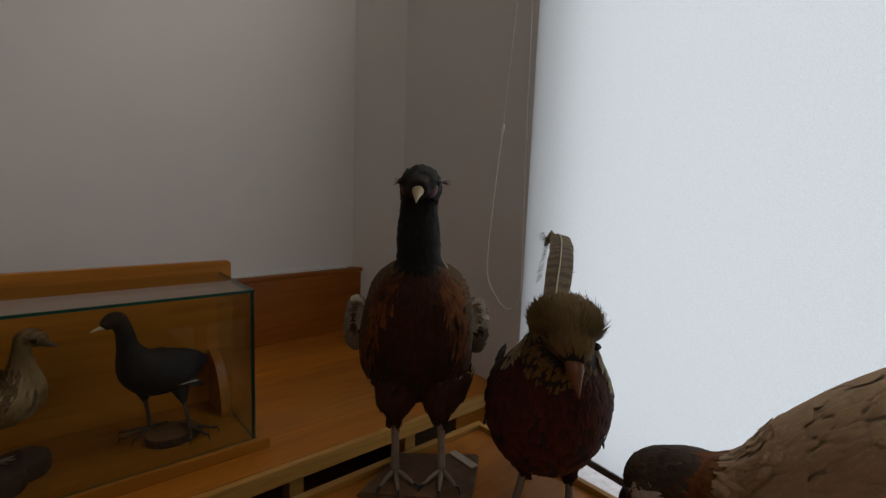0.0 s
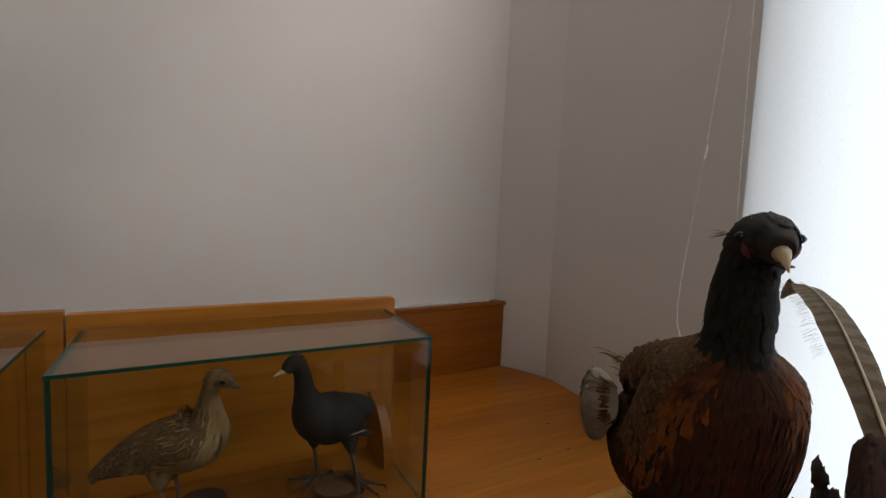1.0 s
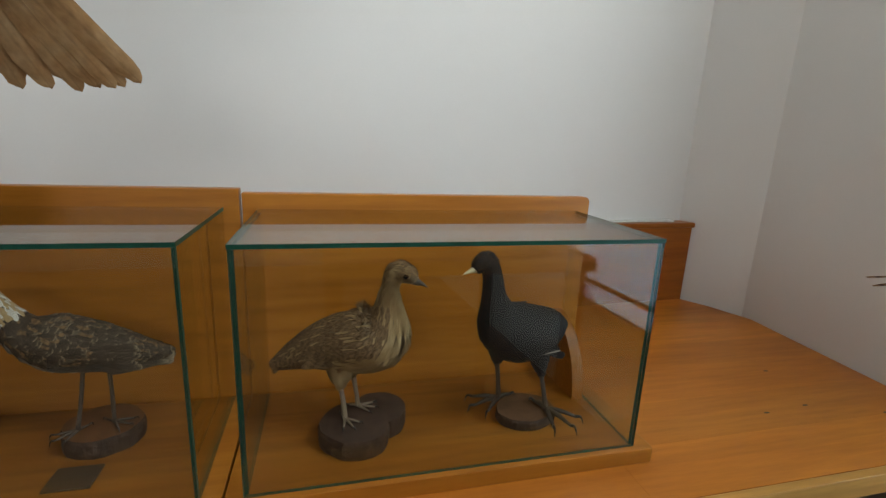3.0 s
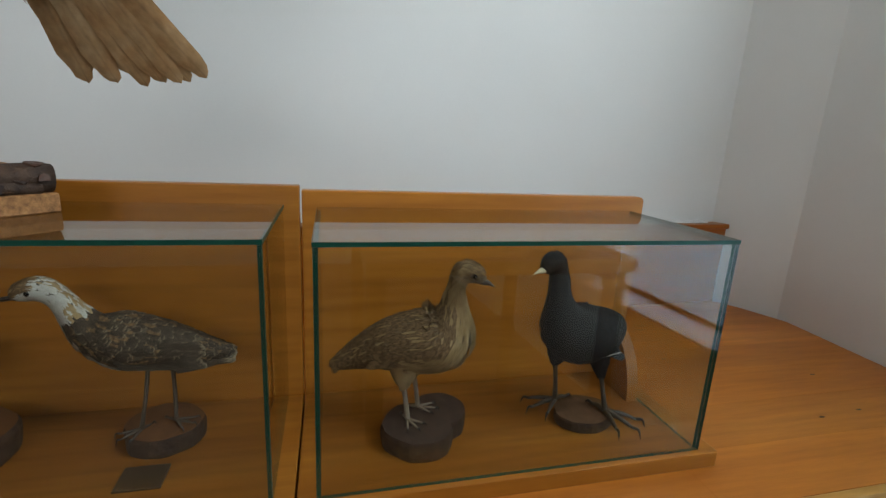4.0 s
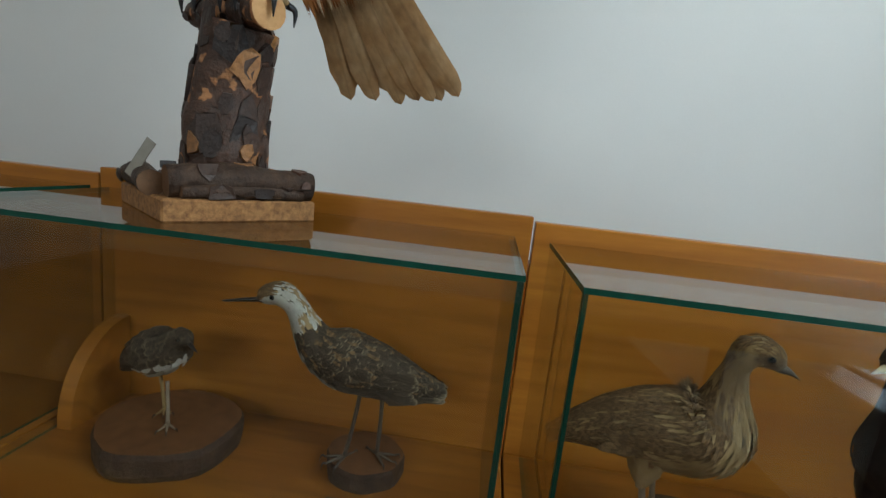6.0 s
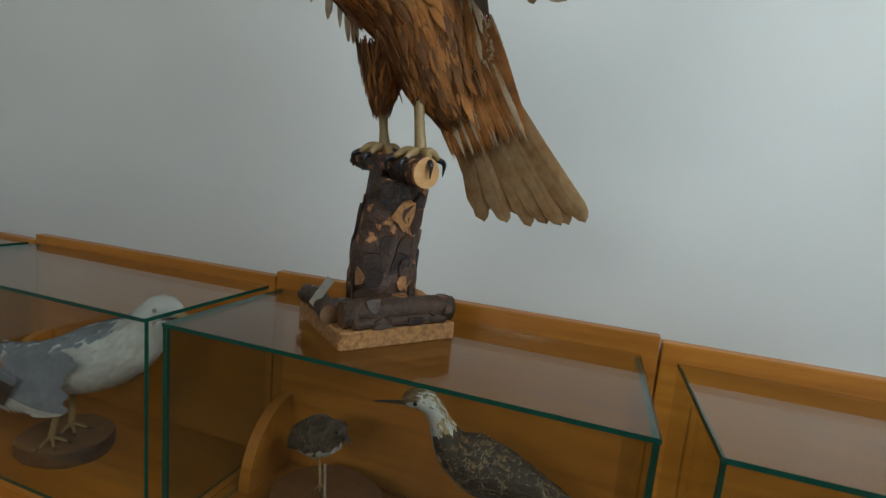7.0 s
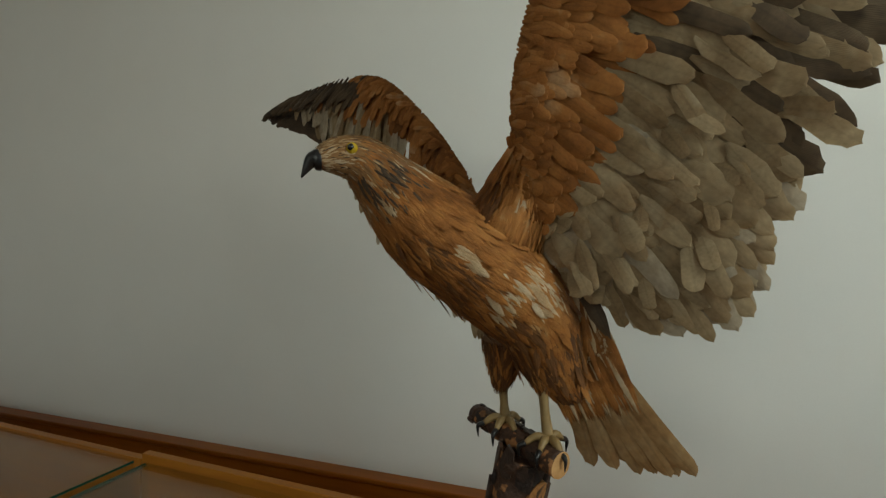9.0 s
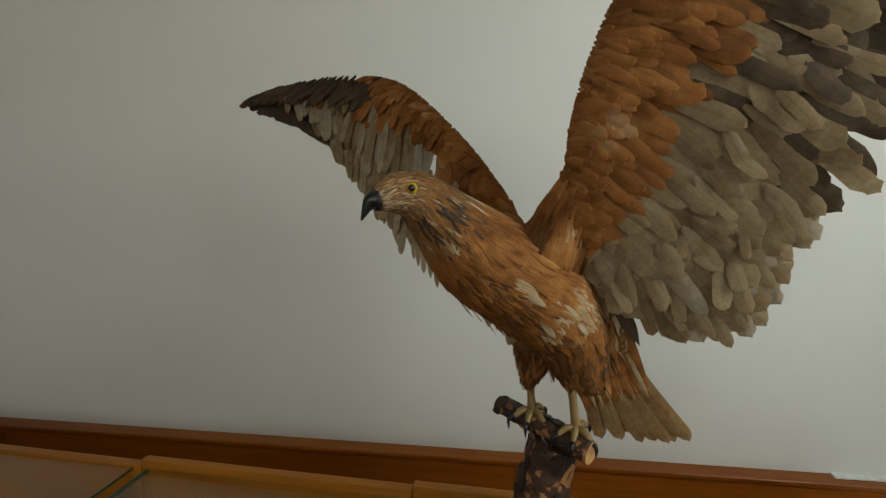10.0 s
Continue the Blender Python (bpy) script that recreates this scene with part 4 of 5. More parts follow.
# wing on the far side, reaching back towards the wall
leadR = [(-.865, 1.675, 1.93), (-.915, 1.697, 2.01), (-.985, 1.73, 2.095), (-1.085, 1.777, 2.187), (-1.165, 1.815, 2.224), (-1.30, 1.88, 2.245), (-1.48, 1.963, 2.243), (-1.64, 2.04, 2.226)]
trailR = [(-.83, 1.77, 1.635), (-.905, 1.752, 1.688), (-.99, 1.748, 1.762), (-1.075, 1.772, 1.815), (-1.16, 1.812, 1.885), (-1.26, 1.86, 2.0), (-1.37, 1.914, 2.135), (-1.635, 2.036, 2.203)]
nR = (-.43, -.9, 0)
its = rows_on(leadR, trailR, nR, [
    (40, 0.08, 0.84, 0.48, 0.90, 0.028, (2, 1, 1), -0.003), (36, 0.06, 0.80, 0.34, 0.72, 0.030, (2, 1, 2), 0.002), (30, 0.04, 0.74, 0.20, 0.52, 0.036, (1, 2), 0.006),
    (22, 0.0, 0.40, 0.10, 0.42, 0.030, 0, 0.010), (34, 0.42, 0.86, 0.10, 0.55, 0.027, (2, 2, 1), 0.010), (46, 0.0, 0.50, 0.05, 0.29, 0.022, 0, 0.013), (9, 0.50, 0.60, 0.08, 0.34, 0.026, 0, 0.014), (90, 0.0, 0.54, 0.0, 0.20, 0.015, 0, 0.016), (34, 0.54, 0.85, 0.02, 0.30, 0.020, (1, 2, 0), 0.014),
    (140, 0.0, 0.56, 0.0, 0.13, 0.010, 0, 0.018), (150, 0.0, 0.60, -0.015, 0.08, 0.008, 0, 0.016)], 0.03, 0.05, 0.08)
# dark feathers laid along the outer leading edge
its += rows_on(leadR, trailR, nR, [(110, 0.56, 0.93, 0.02, 0.22, 0.014, (4, 5), 0.017)], 0.04, 0.11, 0.08)
A = spline(leadR, 90)
B = spline(trailR, 90)
for i in range(44):
    f, s = random.random(), i / 44
    k = 50 + int(s * 30)
    p = Vector(A[k]).lerp(Vector(B[k]), 0.02 + 0.5 * f)
    q = Vector(A[89]).lerp(Vector(B[82]), f * (1.1 - 0.5 * s)) + V(0, 0, -0.004)
    its.append((p, q - p, nR, min(0.26, (q - p).length), 0.026, 0.03, 4 if s > 0.4 or f < 0.2 else (2 if f < 0.6 else 5)))
wingR = part("wing", feather_mesh("wing", its), WING_MATS, bz, "spread wing with a dark tip")
wingR["kind"] = "stuff"
flight(wingR, rows_on(leadR, trailR, nR, [(32, 0.10, 0.86, 0.50, 1.0, 0.020, (1, 1, 2), -0.008)], 0.02))

# tail
its = []
for i in range(700):
    s, f = random.random(), random.uniform(0.0, 0.6)
    p = V(-.785, 1.795, 1.69).lerp(V(-.675, 1.79, 1.735), s) + V(0.02, 0.03, -0.12) * f
    q = V(-.725, 1.89, 1.47).lerp(V(-.585, 1.875, 1.52), s)
    d = q - p
    its.append((p + V(0, -0.014, 0), d + V(0, -0.012, 0), (0.1, -1, -0.3), d.length * random.uniform(0.35, 0.80), 0.0095, 0.05, 1 if random.random() < 0.8 else 2))
for i in range(200):
    s = random.random()
    p = V(-.735, 1.735, 1.83).lerp(V(-.715, 1.79, 1.68), s) + V(random.uniform(-.03, .02), random.uniform(-.01, .02), random.uniform(-.02, .02))
    its.append((p, V(.05, .07, -.22) + V(random.uniform(-.03, .03), 0, 0), (0.35, -1, .1), random.uniform(.06, .12), .011, .06, 1 if random.random() < .6 else 2))
for i in range(4):
    its.append((V(-.716 + .006 * i, 1.700, 1.805 - .006 * i), V(.045, .02, -.10), (0.3, -1, 0), .09, .022, .05, 3))
tail = part("tail", feather_mesh("tail", its, True), [P_TAIL, P_RUST, P_PALE, P_DARK], bz, "long tawny tail feathers")
tail["kind"] = "stuff"
for i in range(12):
    s = i / 11
    p = V(-.752, 1.835, 1.63).lerp(V(-.690, 1.825, 1.67), s)
    q = V(-.690, 1.928, 1.414).lerp(V(-.508, 1.910, 1.416), s) + V(0, -0.004 * (i % 2), random.uniform(-0.010, 0.006))
    part("feather", feather_mesh("feather", [(p, q - p, (0.1, -1, -0.35), (q - p).length, 0.043, 0.02, 0)]), P_TAIL, tail)
for hip, knee, ank in (((-.80, 1.735, 1.71), (-.778, 1.765, 1.615), (-.764, 1.762, 1.515)), ((-.842, 1.772, 1.69), (-.858, 1.80, 1.60), (-.852, 1.810, 1.522))):
    lo = Loft([(hip, .048, .048), (tuple(Vector(hip).lerp(Vector(knee), .5)), .032, .032), (knee, .014, .014)], (1, 0, 0), 10)
    part("thigh", lo.mesh(14), M_SKIN, bz)
    part("thigh_feathers", feather_mesh("thigh_feathers", coat(lo, 650, .045, .006, lambda u, a: 0 if random.random() < .35 else 1, 0, 1, .3), True), [P_RUST, P_UNDER], bz)
    bm = bmesh.new()
    tube(bm, [knee, tuple(Vector(knee).lerp(Vector(ank), .5)), ank], [.010, .0085, .011], 10, 10, 0, .15)
    for tx, ty, tz in ((-.038, -.018, -.008), (-.010, -.036, -.012), (.026, -.030, -.012), (.022, .024, -.006)):
        e = Vector(ank) + V(tx, ty, tz)
        tube(bm, [ank, tuple(Vector(ank).lerp(e, .55) + V(0, 0, .008)), tuple(e)], [.008, .0075, .005], 8, 9, 0, .2)
        o = V(tx, ty, 0).normalized()
        tube(bm, [tuple(e), tuple(e + o * .012 - V(0, 0, .006)), tuple(e + o * .011 - V(0, 0, .027))], [.0055, .0042, .0008], 7, 9, 1)
    part("leg", bm, [M_YLEG, M_HORN], bz, "yellowish leg with black talons")

# perch: chipboard base, bark-covered logs, trunk and cross branch
M_TRUNK, nodes, links, b_ = mat_base("patchy_bark", 0.55, 0.4)
v_ = coords(nodes, links)
n1, n2 = noise_node(nodes, links, 30, 3, v_), noise_node(nodes, links, 120, 5, v_)
rr = ramp_node(nodes, [(0.0, (0.035, 0.018, 0.012)), (0.58, (0.075, 0.035, 0.02)), (0.62, (0.36, 0.16, 0.06)), (1.0, (0.5, 0.25, 0.1))])
links.new(n1.outputs[0], rr.inputs[0])
r2 = ramp_node(nodes, [(0.3, (0.6, 0.6, 0.6)), (0.7, (1.15, 1.1, 1.1))])
links.new(n2.outputs[0], r2.inputs[0])
links.new(mix(nodes, links, 1.0, rr.outputs[0], r2.outputs[0], "MULTIPLY"), b_.inputs["Base Color"])
bump(nodes, links, b_, n2.outputs[0], 0.8, 0.004)
M_SCALE, nodes, links, b_ = mat_base("bark_scale", 0.5, 0.45)
geo = nodes.new("ShaderNodeNewGeometry")
rr = ramp_node(nodes, [(0.0, (0.018, 0.010, 0.008)), (0.45, (0.042, 0.021, 0.014)), (0.72, (0.055, 0.028, 0.018)), (0.88, (0.075, 0.03, 0.015)), (0.92, (0.34, 0.15, 0.05))])
links.new(geo.outputs["Random Per Island"], rr.inputs[0])
n2 = noise_node(nodes, links, 130, 5, coords(nodes, links))
r2 = ramp_node(nodes, [(0.3, (0.6, 0.6, 0.6)), (0.7, (1.2, 1.2, 1.2))])
links.new(n2.outputs[0], r2.inputs[0])
links.new(mix(nodes, links, 1.0, rr.outputs[0], r2.outputs[0], "MULTIPLY"), b_.inputs["Base Color"])
bump(nodes, links, b_, n2.outputs[0], 0.7, 0.003)


def bark_scales(pts, radii, count, size, seed=1):
    """Loose plates of bark round a limb."""
    rnd = random.Random(seed)
    rows = spline([(*p, r) for p, r in zip(pts, radii)], 60)
    bm = bmesh.new()
    for i in range(count):
        j = rnd.randint(1, 58)
        c, r = Vector(rows[j][:3]), rows[j][3]
        t = (Vector(rows[j + 1][:3]) - Vector(rows[j - 1][:3])).normalized()
        o = t.orthogonal().normalized()
        o = Matrix.Rotation(rnd.uniform(0, 2 * math.pi), 3, t) @ o
        s = t.cross(o)
        k, lift, m = rnd.uniform(0.6, 1.5) * size, rnd.uniform(0.001, 0.005), rnd.randint(6, 9)
        low, high = [], []
        for q in range(m):
            a = 2 * math.pi * q / m
            w = k * rnd.uniform(0.65, 1.15)
            x, y = math.cos(a) * w * 0.8, math.sin(a) * w * 1.25
            ang = x / r
            d = o * math.cos(ang) + s * math.sin(ang)
            low.append(bm.verts.new(c + t * y * 1.06 + d * (r - 0.004)))
            high.append(bm.verts.new(c + t * y + d * (r + lift)))
        bm.faces.new(high)
        for q in range(m):
            bm.faces.new((low[q], low[(q + 1) % m], high[(q + 1) % m], high[q]))
    bmesh.ops.recalc_face_normals(bm, faces=bm.faces)
    return bm


bm = prism([(-.822, 1.640), (-.690, 1.800), (-.853, 1.902), (-.985, 1.770)], CT, CT + 0.030)
bmesh.ops.bevel(bm, geom=list(bm.edges), offset=0.0025, segments=1, affect="EDGES")
part("base_board", bm, M_CHIP, bz, "raw chipboard base")
tp, tr_ = [(-.824, 1.785, 1.236), (-.829, 1.786, 1.30), (-.825, 1.788, 1.37), (-.815, 1.786, 1.43), (-.808, 1.784, 1.474)], [.053, .058, .054, .050, .049]
bm = bmesh.new()
tube(bm, tp, tr_, 26, 40, 0, 0.12)
trunk = part("trunk", bm, M_TRUNK, bz, "short trunk with patchy brown bark")
tagged(part("bark", bark_scales(tp, tr_, 78, 0.018, 3), M_SCALE, trunk), kind="stuff")
bp, br = [(-.925, 1.862, 1.506), (-.83, 1.795, 1.496), (-.738, 1.727, 1.484)], [.020, .023, .0235]
bm = bmesh.new()
tube(bm, bp, br, 18, 20, 0, 0.12)
for f in bm.faces:
    if len(f.verts) > 4:
        f.material_index = 1
branch = part("cross_branch", bm, [M_TRUNK, M_CUT], bz, "cross branch with a sawn orange end")
tagged(part("bark", bark_scales(bp[:2] + [(-.76, 1.743, 1.487)], br, 34, 0.010, 5), M_SCALE, branch), kind="stuff")
for k, (p, q, r) in enumerate((((-.838, 1.668, 1.257), (-.706, 1.812, 1.257), .0215), ((-.858, 1.672, 1.251), (-.966, 1.768, 1.252), .0165), ((-.735, 1.795, 1.252), (-.84, 1.865, 1.252), .019),
                               ((-.812, 1.662, 1.2445), (-.708, 1.788, 1.2445), .0085))):
    bm = bmesh.new()
    m_ = tuple(Vector(p).lerp(Vector(q), .5) + V(0, 0, .004))
    tube(bm, [p, m_, q], [r, r * 1.08, r * .95], 16, 14, 0, 0.22, k * 7.0)
    for f in bm.faces:
        if len(f.verts) > 4:
            f.material_index = 1
    lg = part("log", bm, [M_BARK, M_DARKCUT], bz, "dark bark log round the foot of the trunk")
    tagged(part("bark", bark_scales([p, m_, q], [r, r, r], 9, 0.010, 11 + k), M_SCALE, lg), kind="stuff")
bm = prism([(-.007, -.001), (.007, -.001), (.007, .001), (-.007, .001)], 0, .058)
bm.transform(pose(-.905, 1.690, 1.256, 0, 34, 0))
part("tag", bm, plain("grey_tag", (0.25, 0.22, 0.18), 0.5), bz, "small grey label strip")

# ---- the birds in the glass cases ----
CF = 0.8006
# coot
co = thing("stuffed_coot", (0.19, 1.73, CF), "slate-black stuffed coot with an ivory bill on a round wood slice", "stuffed bird", BIRDS)
lo = Loft([((.066, 1.690, 1.131), .009, .010), ((.076, 1.695, 1.141), .014, .014), ((.092, 1.702, 1.144), .017, .018), ((.106, 1.709, 1.115), .0155, .017), ((.114, 1.714, 1.070), .021, .023), ((.131, 1.722, 1.020), .042, .046),
           ((.165, 1.734, .990), .060, .056), ((.215, 1.748, .985), .056, .052), ((.262, 1.760, .988), .036, .034), ((.295, 1.770, .985), .010, .010)], (.25, -.97, 0), 30)
part("body", lo.mesh(22), M_SKINDARK, co)
part("plumage", feather_mesh("plumage", coat(lo, 2200, .022, .0060, lambda u, a: 0, .34, .99, .10, .1) + coat(lo, 500, .012, .005, lambda u, a: 0, .05, .4, .08, .1)), P_COOT, co)
its = []
for i in range(26):
    s = random.random()
    its.append((V(.175, 1.690, 1.005).lerp(V(.215, 1.695, .965), s), V(.085, .035, -.012 - .03 * s), (.3, -1, .15), .085 * random.uniform(.7, 1.05), .017, .06, 0))
its.append((V(.205, 1.690, .958), V(.065, .030, -.008), (.3, -1, -.1), .07, .004, 0, 1))
part("wing", feather_mesh("wing", its), [P_COOT, P_WHITE], co, "folded black wing with a thin white edge")
beak(co, (.072, 1.692, 1.134), (.040, 1.679, 1.127), .0062, M_IVORY, .002, "ivory bill and forehead shield")
eyes(co, [((.082, 1.6855, 1.147), (0, -1, 0))], .0045, M_BEYE)
log_slice("wood_slice", co, .206, 1.733, CF, .064, .052, .022, 10, M_DARKCUT, 1.3, "round slice of wood with bark")
leg(co, (.150, 1.755, .955), (.150, 1.766, .915), (.160, 1.768, .8235), .0045, (-.8, -.25, 0), .062, M_DLEG, 0, [P_COOT], .024)
leg(co, (.222, 1.735, .950), (.230, 1.726, .905), (.242, 1.712, .8235), .0048, (.35, -.95, 0), .066, M_DLEG, 0, [P_COOT], .024)

# partridge
pa = thing("stuffed_partridge", (-.12, 1.74, CF), "sandy brown stuffed young partridge on a dark wood block", "stuffed bird", BIRDS)
lo = Loft([((-.034, 1.718, 1.106), .008, .008), ((-.047, 1.722, 1.118), .015, .016), ((-.066, 1.729, 1.121), .019, .019), ((-.077, 1.736, 1.090), .0135, .015), ((-.078, 1.742, 1.048), .023, .026), ((-.088, 1.735, 1.000), .050, .052),
           ((-.130, 1.750, .985), .057, .056), ((-.180, 1.768, .974), .050, .047), ((-.232, 1.788, .952), .032, .030), ((-.282, 1.806, .922), .010, .010)], (-.32, -.95, 0), 30)
part("body", lo.mesh(22), M_SKINSAND, pa)


def pa_slot(u, a):
    top = math.sin(a)
    if u < 0.2:
        return 0 if random.random() < 0.8 else 1
    if u < 0.42:
        return 1 if top < 0.55 or random.random() < 0.4 else 0
    return 0 if (top > -0.25 or u > 0.75) and random.random() < 0.92 else 1


lo_top = lo.at(.5, math.pi / 2).z > lo.at(.5, -math.pi / 2).z
slot = pa_slot if lo_top else (lambda u, a: pa_slot(u, -a))
part("plumage", feather_mesh("plumage", coat(lo, 4200, .030, .0046, slot, .36, .99, .20, .12) + coat(lo, 1500, .013, .0026, slot, .05, .44, .16, .1), True), [P_PARTB, P_PARTF], pa)
its = []
for i in range(110):
    s, f = random.random(), random.random()
    p = V(-.130, 1.694, .998).lerp(V(-.142, 1.698, .962), s) + V(-.05, .018, -.006) * f
    its.append((p, V(-.075, .028, -.016), (-.3, -1, .2), random.uniform(.03, .055), .0105, .08, 0))
part("wing", feather_mesh("wing", its), [P_PARTB, P_PARTF], pa, "folded barred wing")
its = [(V(-.245, 1.79, .95), V(-.06, .02 + random.uniform(-.02, .02), -.040 + random.uniform(-.015, .01)), (-.3, -1, .4), .068, .016, .1, 0) for _ in range(9)]
part("tail", feather_mesh("tail", its), P_PARTB, pa)
beak(pa, (-.038, 1.719, 1.106), (-.013, 1.709, 1.096), .0065, M_DLEG, .004)
eyes(pa, [((-.054, 1.7055, 1.118), (.1, -1, 0))], .0048, M_BEYE)
log_slice("wood_block", pa, -.142, 1.718, CF, .062, .066, .037, 30, M_DARKTOP, 4.2, "dark rounded wood block")
log_slice("wood_block", pa, -.090, 1.762, CF, .050, .056, .036, 0, M_DARKTOP, 6.7, "dark rounded wood block")
leg(pa, (-.165, 1.738, .945), (-.166, 1.736, .905), (-.158, 1.728, .8375), .0045, (.4, -.9, 0), .034, M_GLEG, 0, [P_PARTF], .026)
leg(pa, (-.138, 1.765, .945), (-.142, 1.768, .91), (-.132, 1.766, .8375), .0045, (.9, -.3, 0), .034, M_GLEG, 0, [P_PARTF], .024)

# ruff
ru = thing("stuffed_ruff", (-.585, 1.80, CF), "stuffed wader with white neck and scaled brown back", "stuffed bird", BIRDS)
lo = Loft([((-.768, 1.790, 1.0750), .006, .007), ((-.755, 1.792, 1.0840), .014, .015), ((-.733, 1.795, 1.0870), .019, .018), ((-.712, 1.798, 1.0710), .016, .017), ((-.696, 1.800, 1.0430), .018, .021), ((-.672, 1.800, 1.0090), .028, .033),
           ((-.632, 1.800, 0.9930), .042, .047), ((-.578, 1.802, 0.9810), .040, .042), ((-.520, 1.806, 0.9670), .028, .027), ((-.465, 1.812, 0.9550), .010, .008)], (0, -1, 0), 30)
M_SKINBROWN = plain("umber_under_plumage", (0.09, 0.066, 0.045), 0.85)
part("body", lo.mesh(22), M_SKINBROWN, ru)
ru_body = lo


def ru_slot(u, a):
    mid = (ru_body.at(u, 0) + ru_body.at(u, math.pi)) / 2
    top = (ru_body.at(u, a) - mid).normalized().dot(V(.5, 0, .866))
    if u < .2:
        return (3 if random.random() < .85 else 2) if top > -.05 else 1
    if u < .46:
        return 1 if top < .72 - max(0, u - .36) * 9 else (2 if random.random() < .6 else 1)
    return (0 if random.random() < .85 else 3) if top > -.7 else 1


part("plumage", feather_mesh("plumage", coat(lo, 1700, .022, .0095, ru_slot, .42, .99, .14, .1) + coat(lo, 1500, .011, .0036, ru_slot, .05, .5, .10, .1)), [P_RUFFB, P_WHITE, P_PARTF, P_PARTB], ru)
its = []
for i in range(150):
    s, f = random.random(), random.random()
    p = V(-.645, 1.756, 1.007).lerp(V(-.630, 1.758, .962), s) + V(.095, .012, -.012) * f
    its.append((p, V(.09, .018, -.016), (.1, -1, .25), random.uniform(.028, .05), .0105, .05, 0))
for i in range(12):
    its.append((V(-.555, 1.79, .962), V(.09, .018 + random.uniform(-.01, .01), -.012 + random.uniform(-.012, .012)), (.1, -1, .4), .10, .016, .03, 0))
for i in range(9):
    p = V(-.575 + .004 * i, 1.764, .966 - .0028 * i)
    its.append((p, V(-.452 - .004 * i, 1.80, .944) - p, (.1, -1, .2), .118 - .004 * i, .011, .02, 1 if i > 3 else 0))
part("wing", feather_mesh("wing", its), [P_RUFFB, P_DARK], ru, "folded wing of dark feathers with pale edges")
bm = bmesh.new()
tube(bm, [(-.766, 1.790, 1.075), (-.795, 1.787, 1.071), (-.826, 1.784, 1.066)], [.0042, .0032, .0014], 9, 12)
part("beak", bm, M_HORN, ru, "straight black bill")
eyes(ru, [((-.741, 1.7755, 1.085), (0, -1, 0))], .0042, M_BEYE)
log_slice("wood_slice", ru, -.580, 1.80, CF, .064, .060, .034, 0, M_REDTOP, 2.2, "sawn wood slice with dark bark")
leg(ru, (-.590, 1.79, .93), (-.592, 1.788, .955), (-.608, 1.775, .8355), .0034, (-.6, -.7, 0), .034, M_DLEG)
leg(ru, (-.560, 1.80, .93), (-.560, 1.80, .955), (-.560, 1.795, .8355), .0034, (.8, -.4, 0), .034, M_DLEG)

# small sandpiper on a broad slice
sp = thing("stuffed_sandpiper", (-.935, 1.785, CF), "small brown and white stuffed sandpiper on a broad wood slice", "stuffed bird", BIRDS)
lo = Loft([((-.872, 1.770, 0.9920), .004, .004), ((-.880, 1.775, 0.9950), .012, .012), ((-.895, 1.782, 0.9900), .018, .017), ((-.915, 1.79, 0.9700), .030, .030), ((-.950, 1.80, 0.9550), .038, .038), ((-.985, 1.805, 0.9420), .026, .026), ((-1.015, 1.81, 0.9150), .007, .007)], (-.2, -1, 0), 24)
part("body", lo.mesh(18), M_SKINBROWN, sp)
sp_body = lo
sg2 = 1 if lo.at(.5, math.pi / 2).z > lo.at(.5, -math.pi / 2).z else -1
part("plumage", feather_mesh("plumage", coat(lo, 600, .022, .010, lambda u, a: (1 if sp_body.at(u, a).z < (sp_body.at(u, 0).z + sp_body.at(u, math.pi).z) / 2 - .016 else 0), .2, .99, .2, .1) + coat(lo, 160, .009, .004, lambda u, a: 0, .03, .3, .1, .1)), [P_RUFFB, P_WHITE], sp)
beak(sp, (-.874, 1.772, 0.992), (-.852, 1.762, 0.982), .0035, M_HORN)
eyes(sp, [((-.886, 1.762, 0.998), (.1, -1, 0))], .003, M_BEYE)
log_slice("wood_slice", sp, -.912, 1.783, CF, .114, .104, .046, 0, M_REDTOP, 8.8, "broad dark slice of wood with bark")
leg(sp, (-.93, 1.785, .93), (-.918, 1.782, .915), (-.905, 1.765, .8470), .0028, (.5, -.8, 0), .026, M_GLEG)
leg(sp, (-.95, 1.80, .93), (-.946, 1.802, .915), (-.940, 1.805, .8470), .0028, (.5, -.8, 0), .026, M_YLEG)
solid("name_plate", boxed((-.617, 1.668, CF), (-.550, 1.722, CF + .004), .0008), plain("dark_plate", (0.05, 0.03, 0.015), 0.4), "small dark name plate lying before the wader", "name plate")

# gull in the third case
gu = thing("stuffed_gull", (-1.56, 1.72, CF), "stuffed gull with grey wings, white body and black wing tips", "stuffed bird", BIRDS)
lo = Loft([((-1.295, 1.790, 1.142), .008, .009), ((-1.310, 1.785, 1.152), .022, .022), ((-1.335, 1.780, 1.152), .032, .031), ((-1.362, 1.775, 1.118), .036, .040), ((-1.395, 1.765, 1.075), .058, .060), ((-1.460, 1.750, 1.035), .074, .072),
           ((-1.540, 1.735, 1.005), .070, .064), ((-1.630, 1.720, .998), .046, .040), ((-1.740, 1.705, 1.005), .018, .014)], (-.2, -1, 0), 30)
part("body", lo.mesh(22), plain("white_under_plumage", (0.5, 0.48, 0.44), 0.85), gu)
sg3 = 1 if lo.at(.5, math.pi / 2).z > lo.at(.5, -math.pi / 2).z else -1
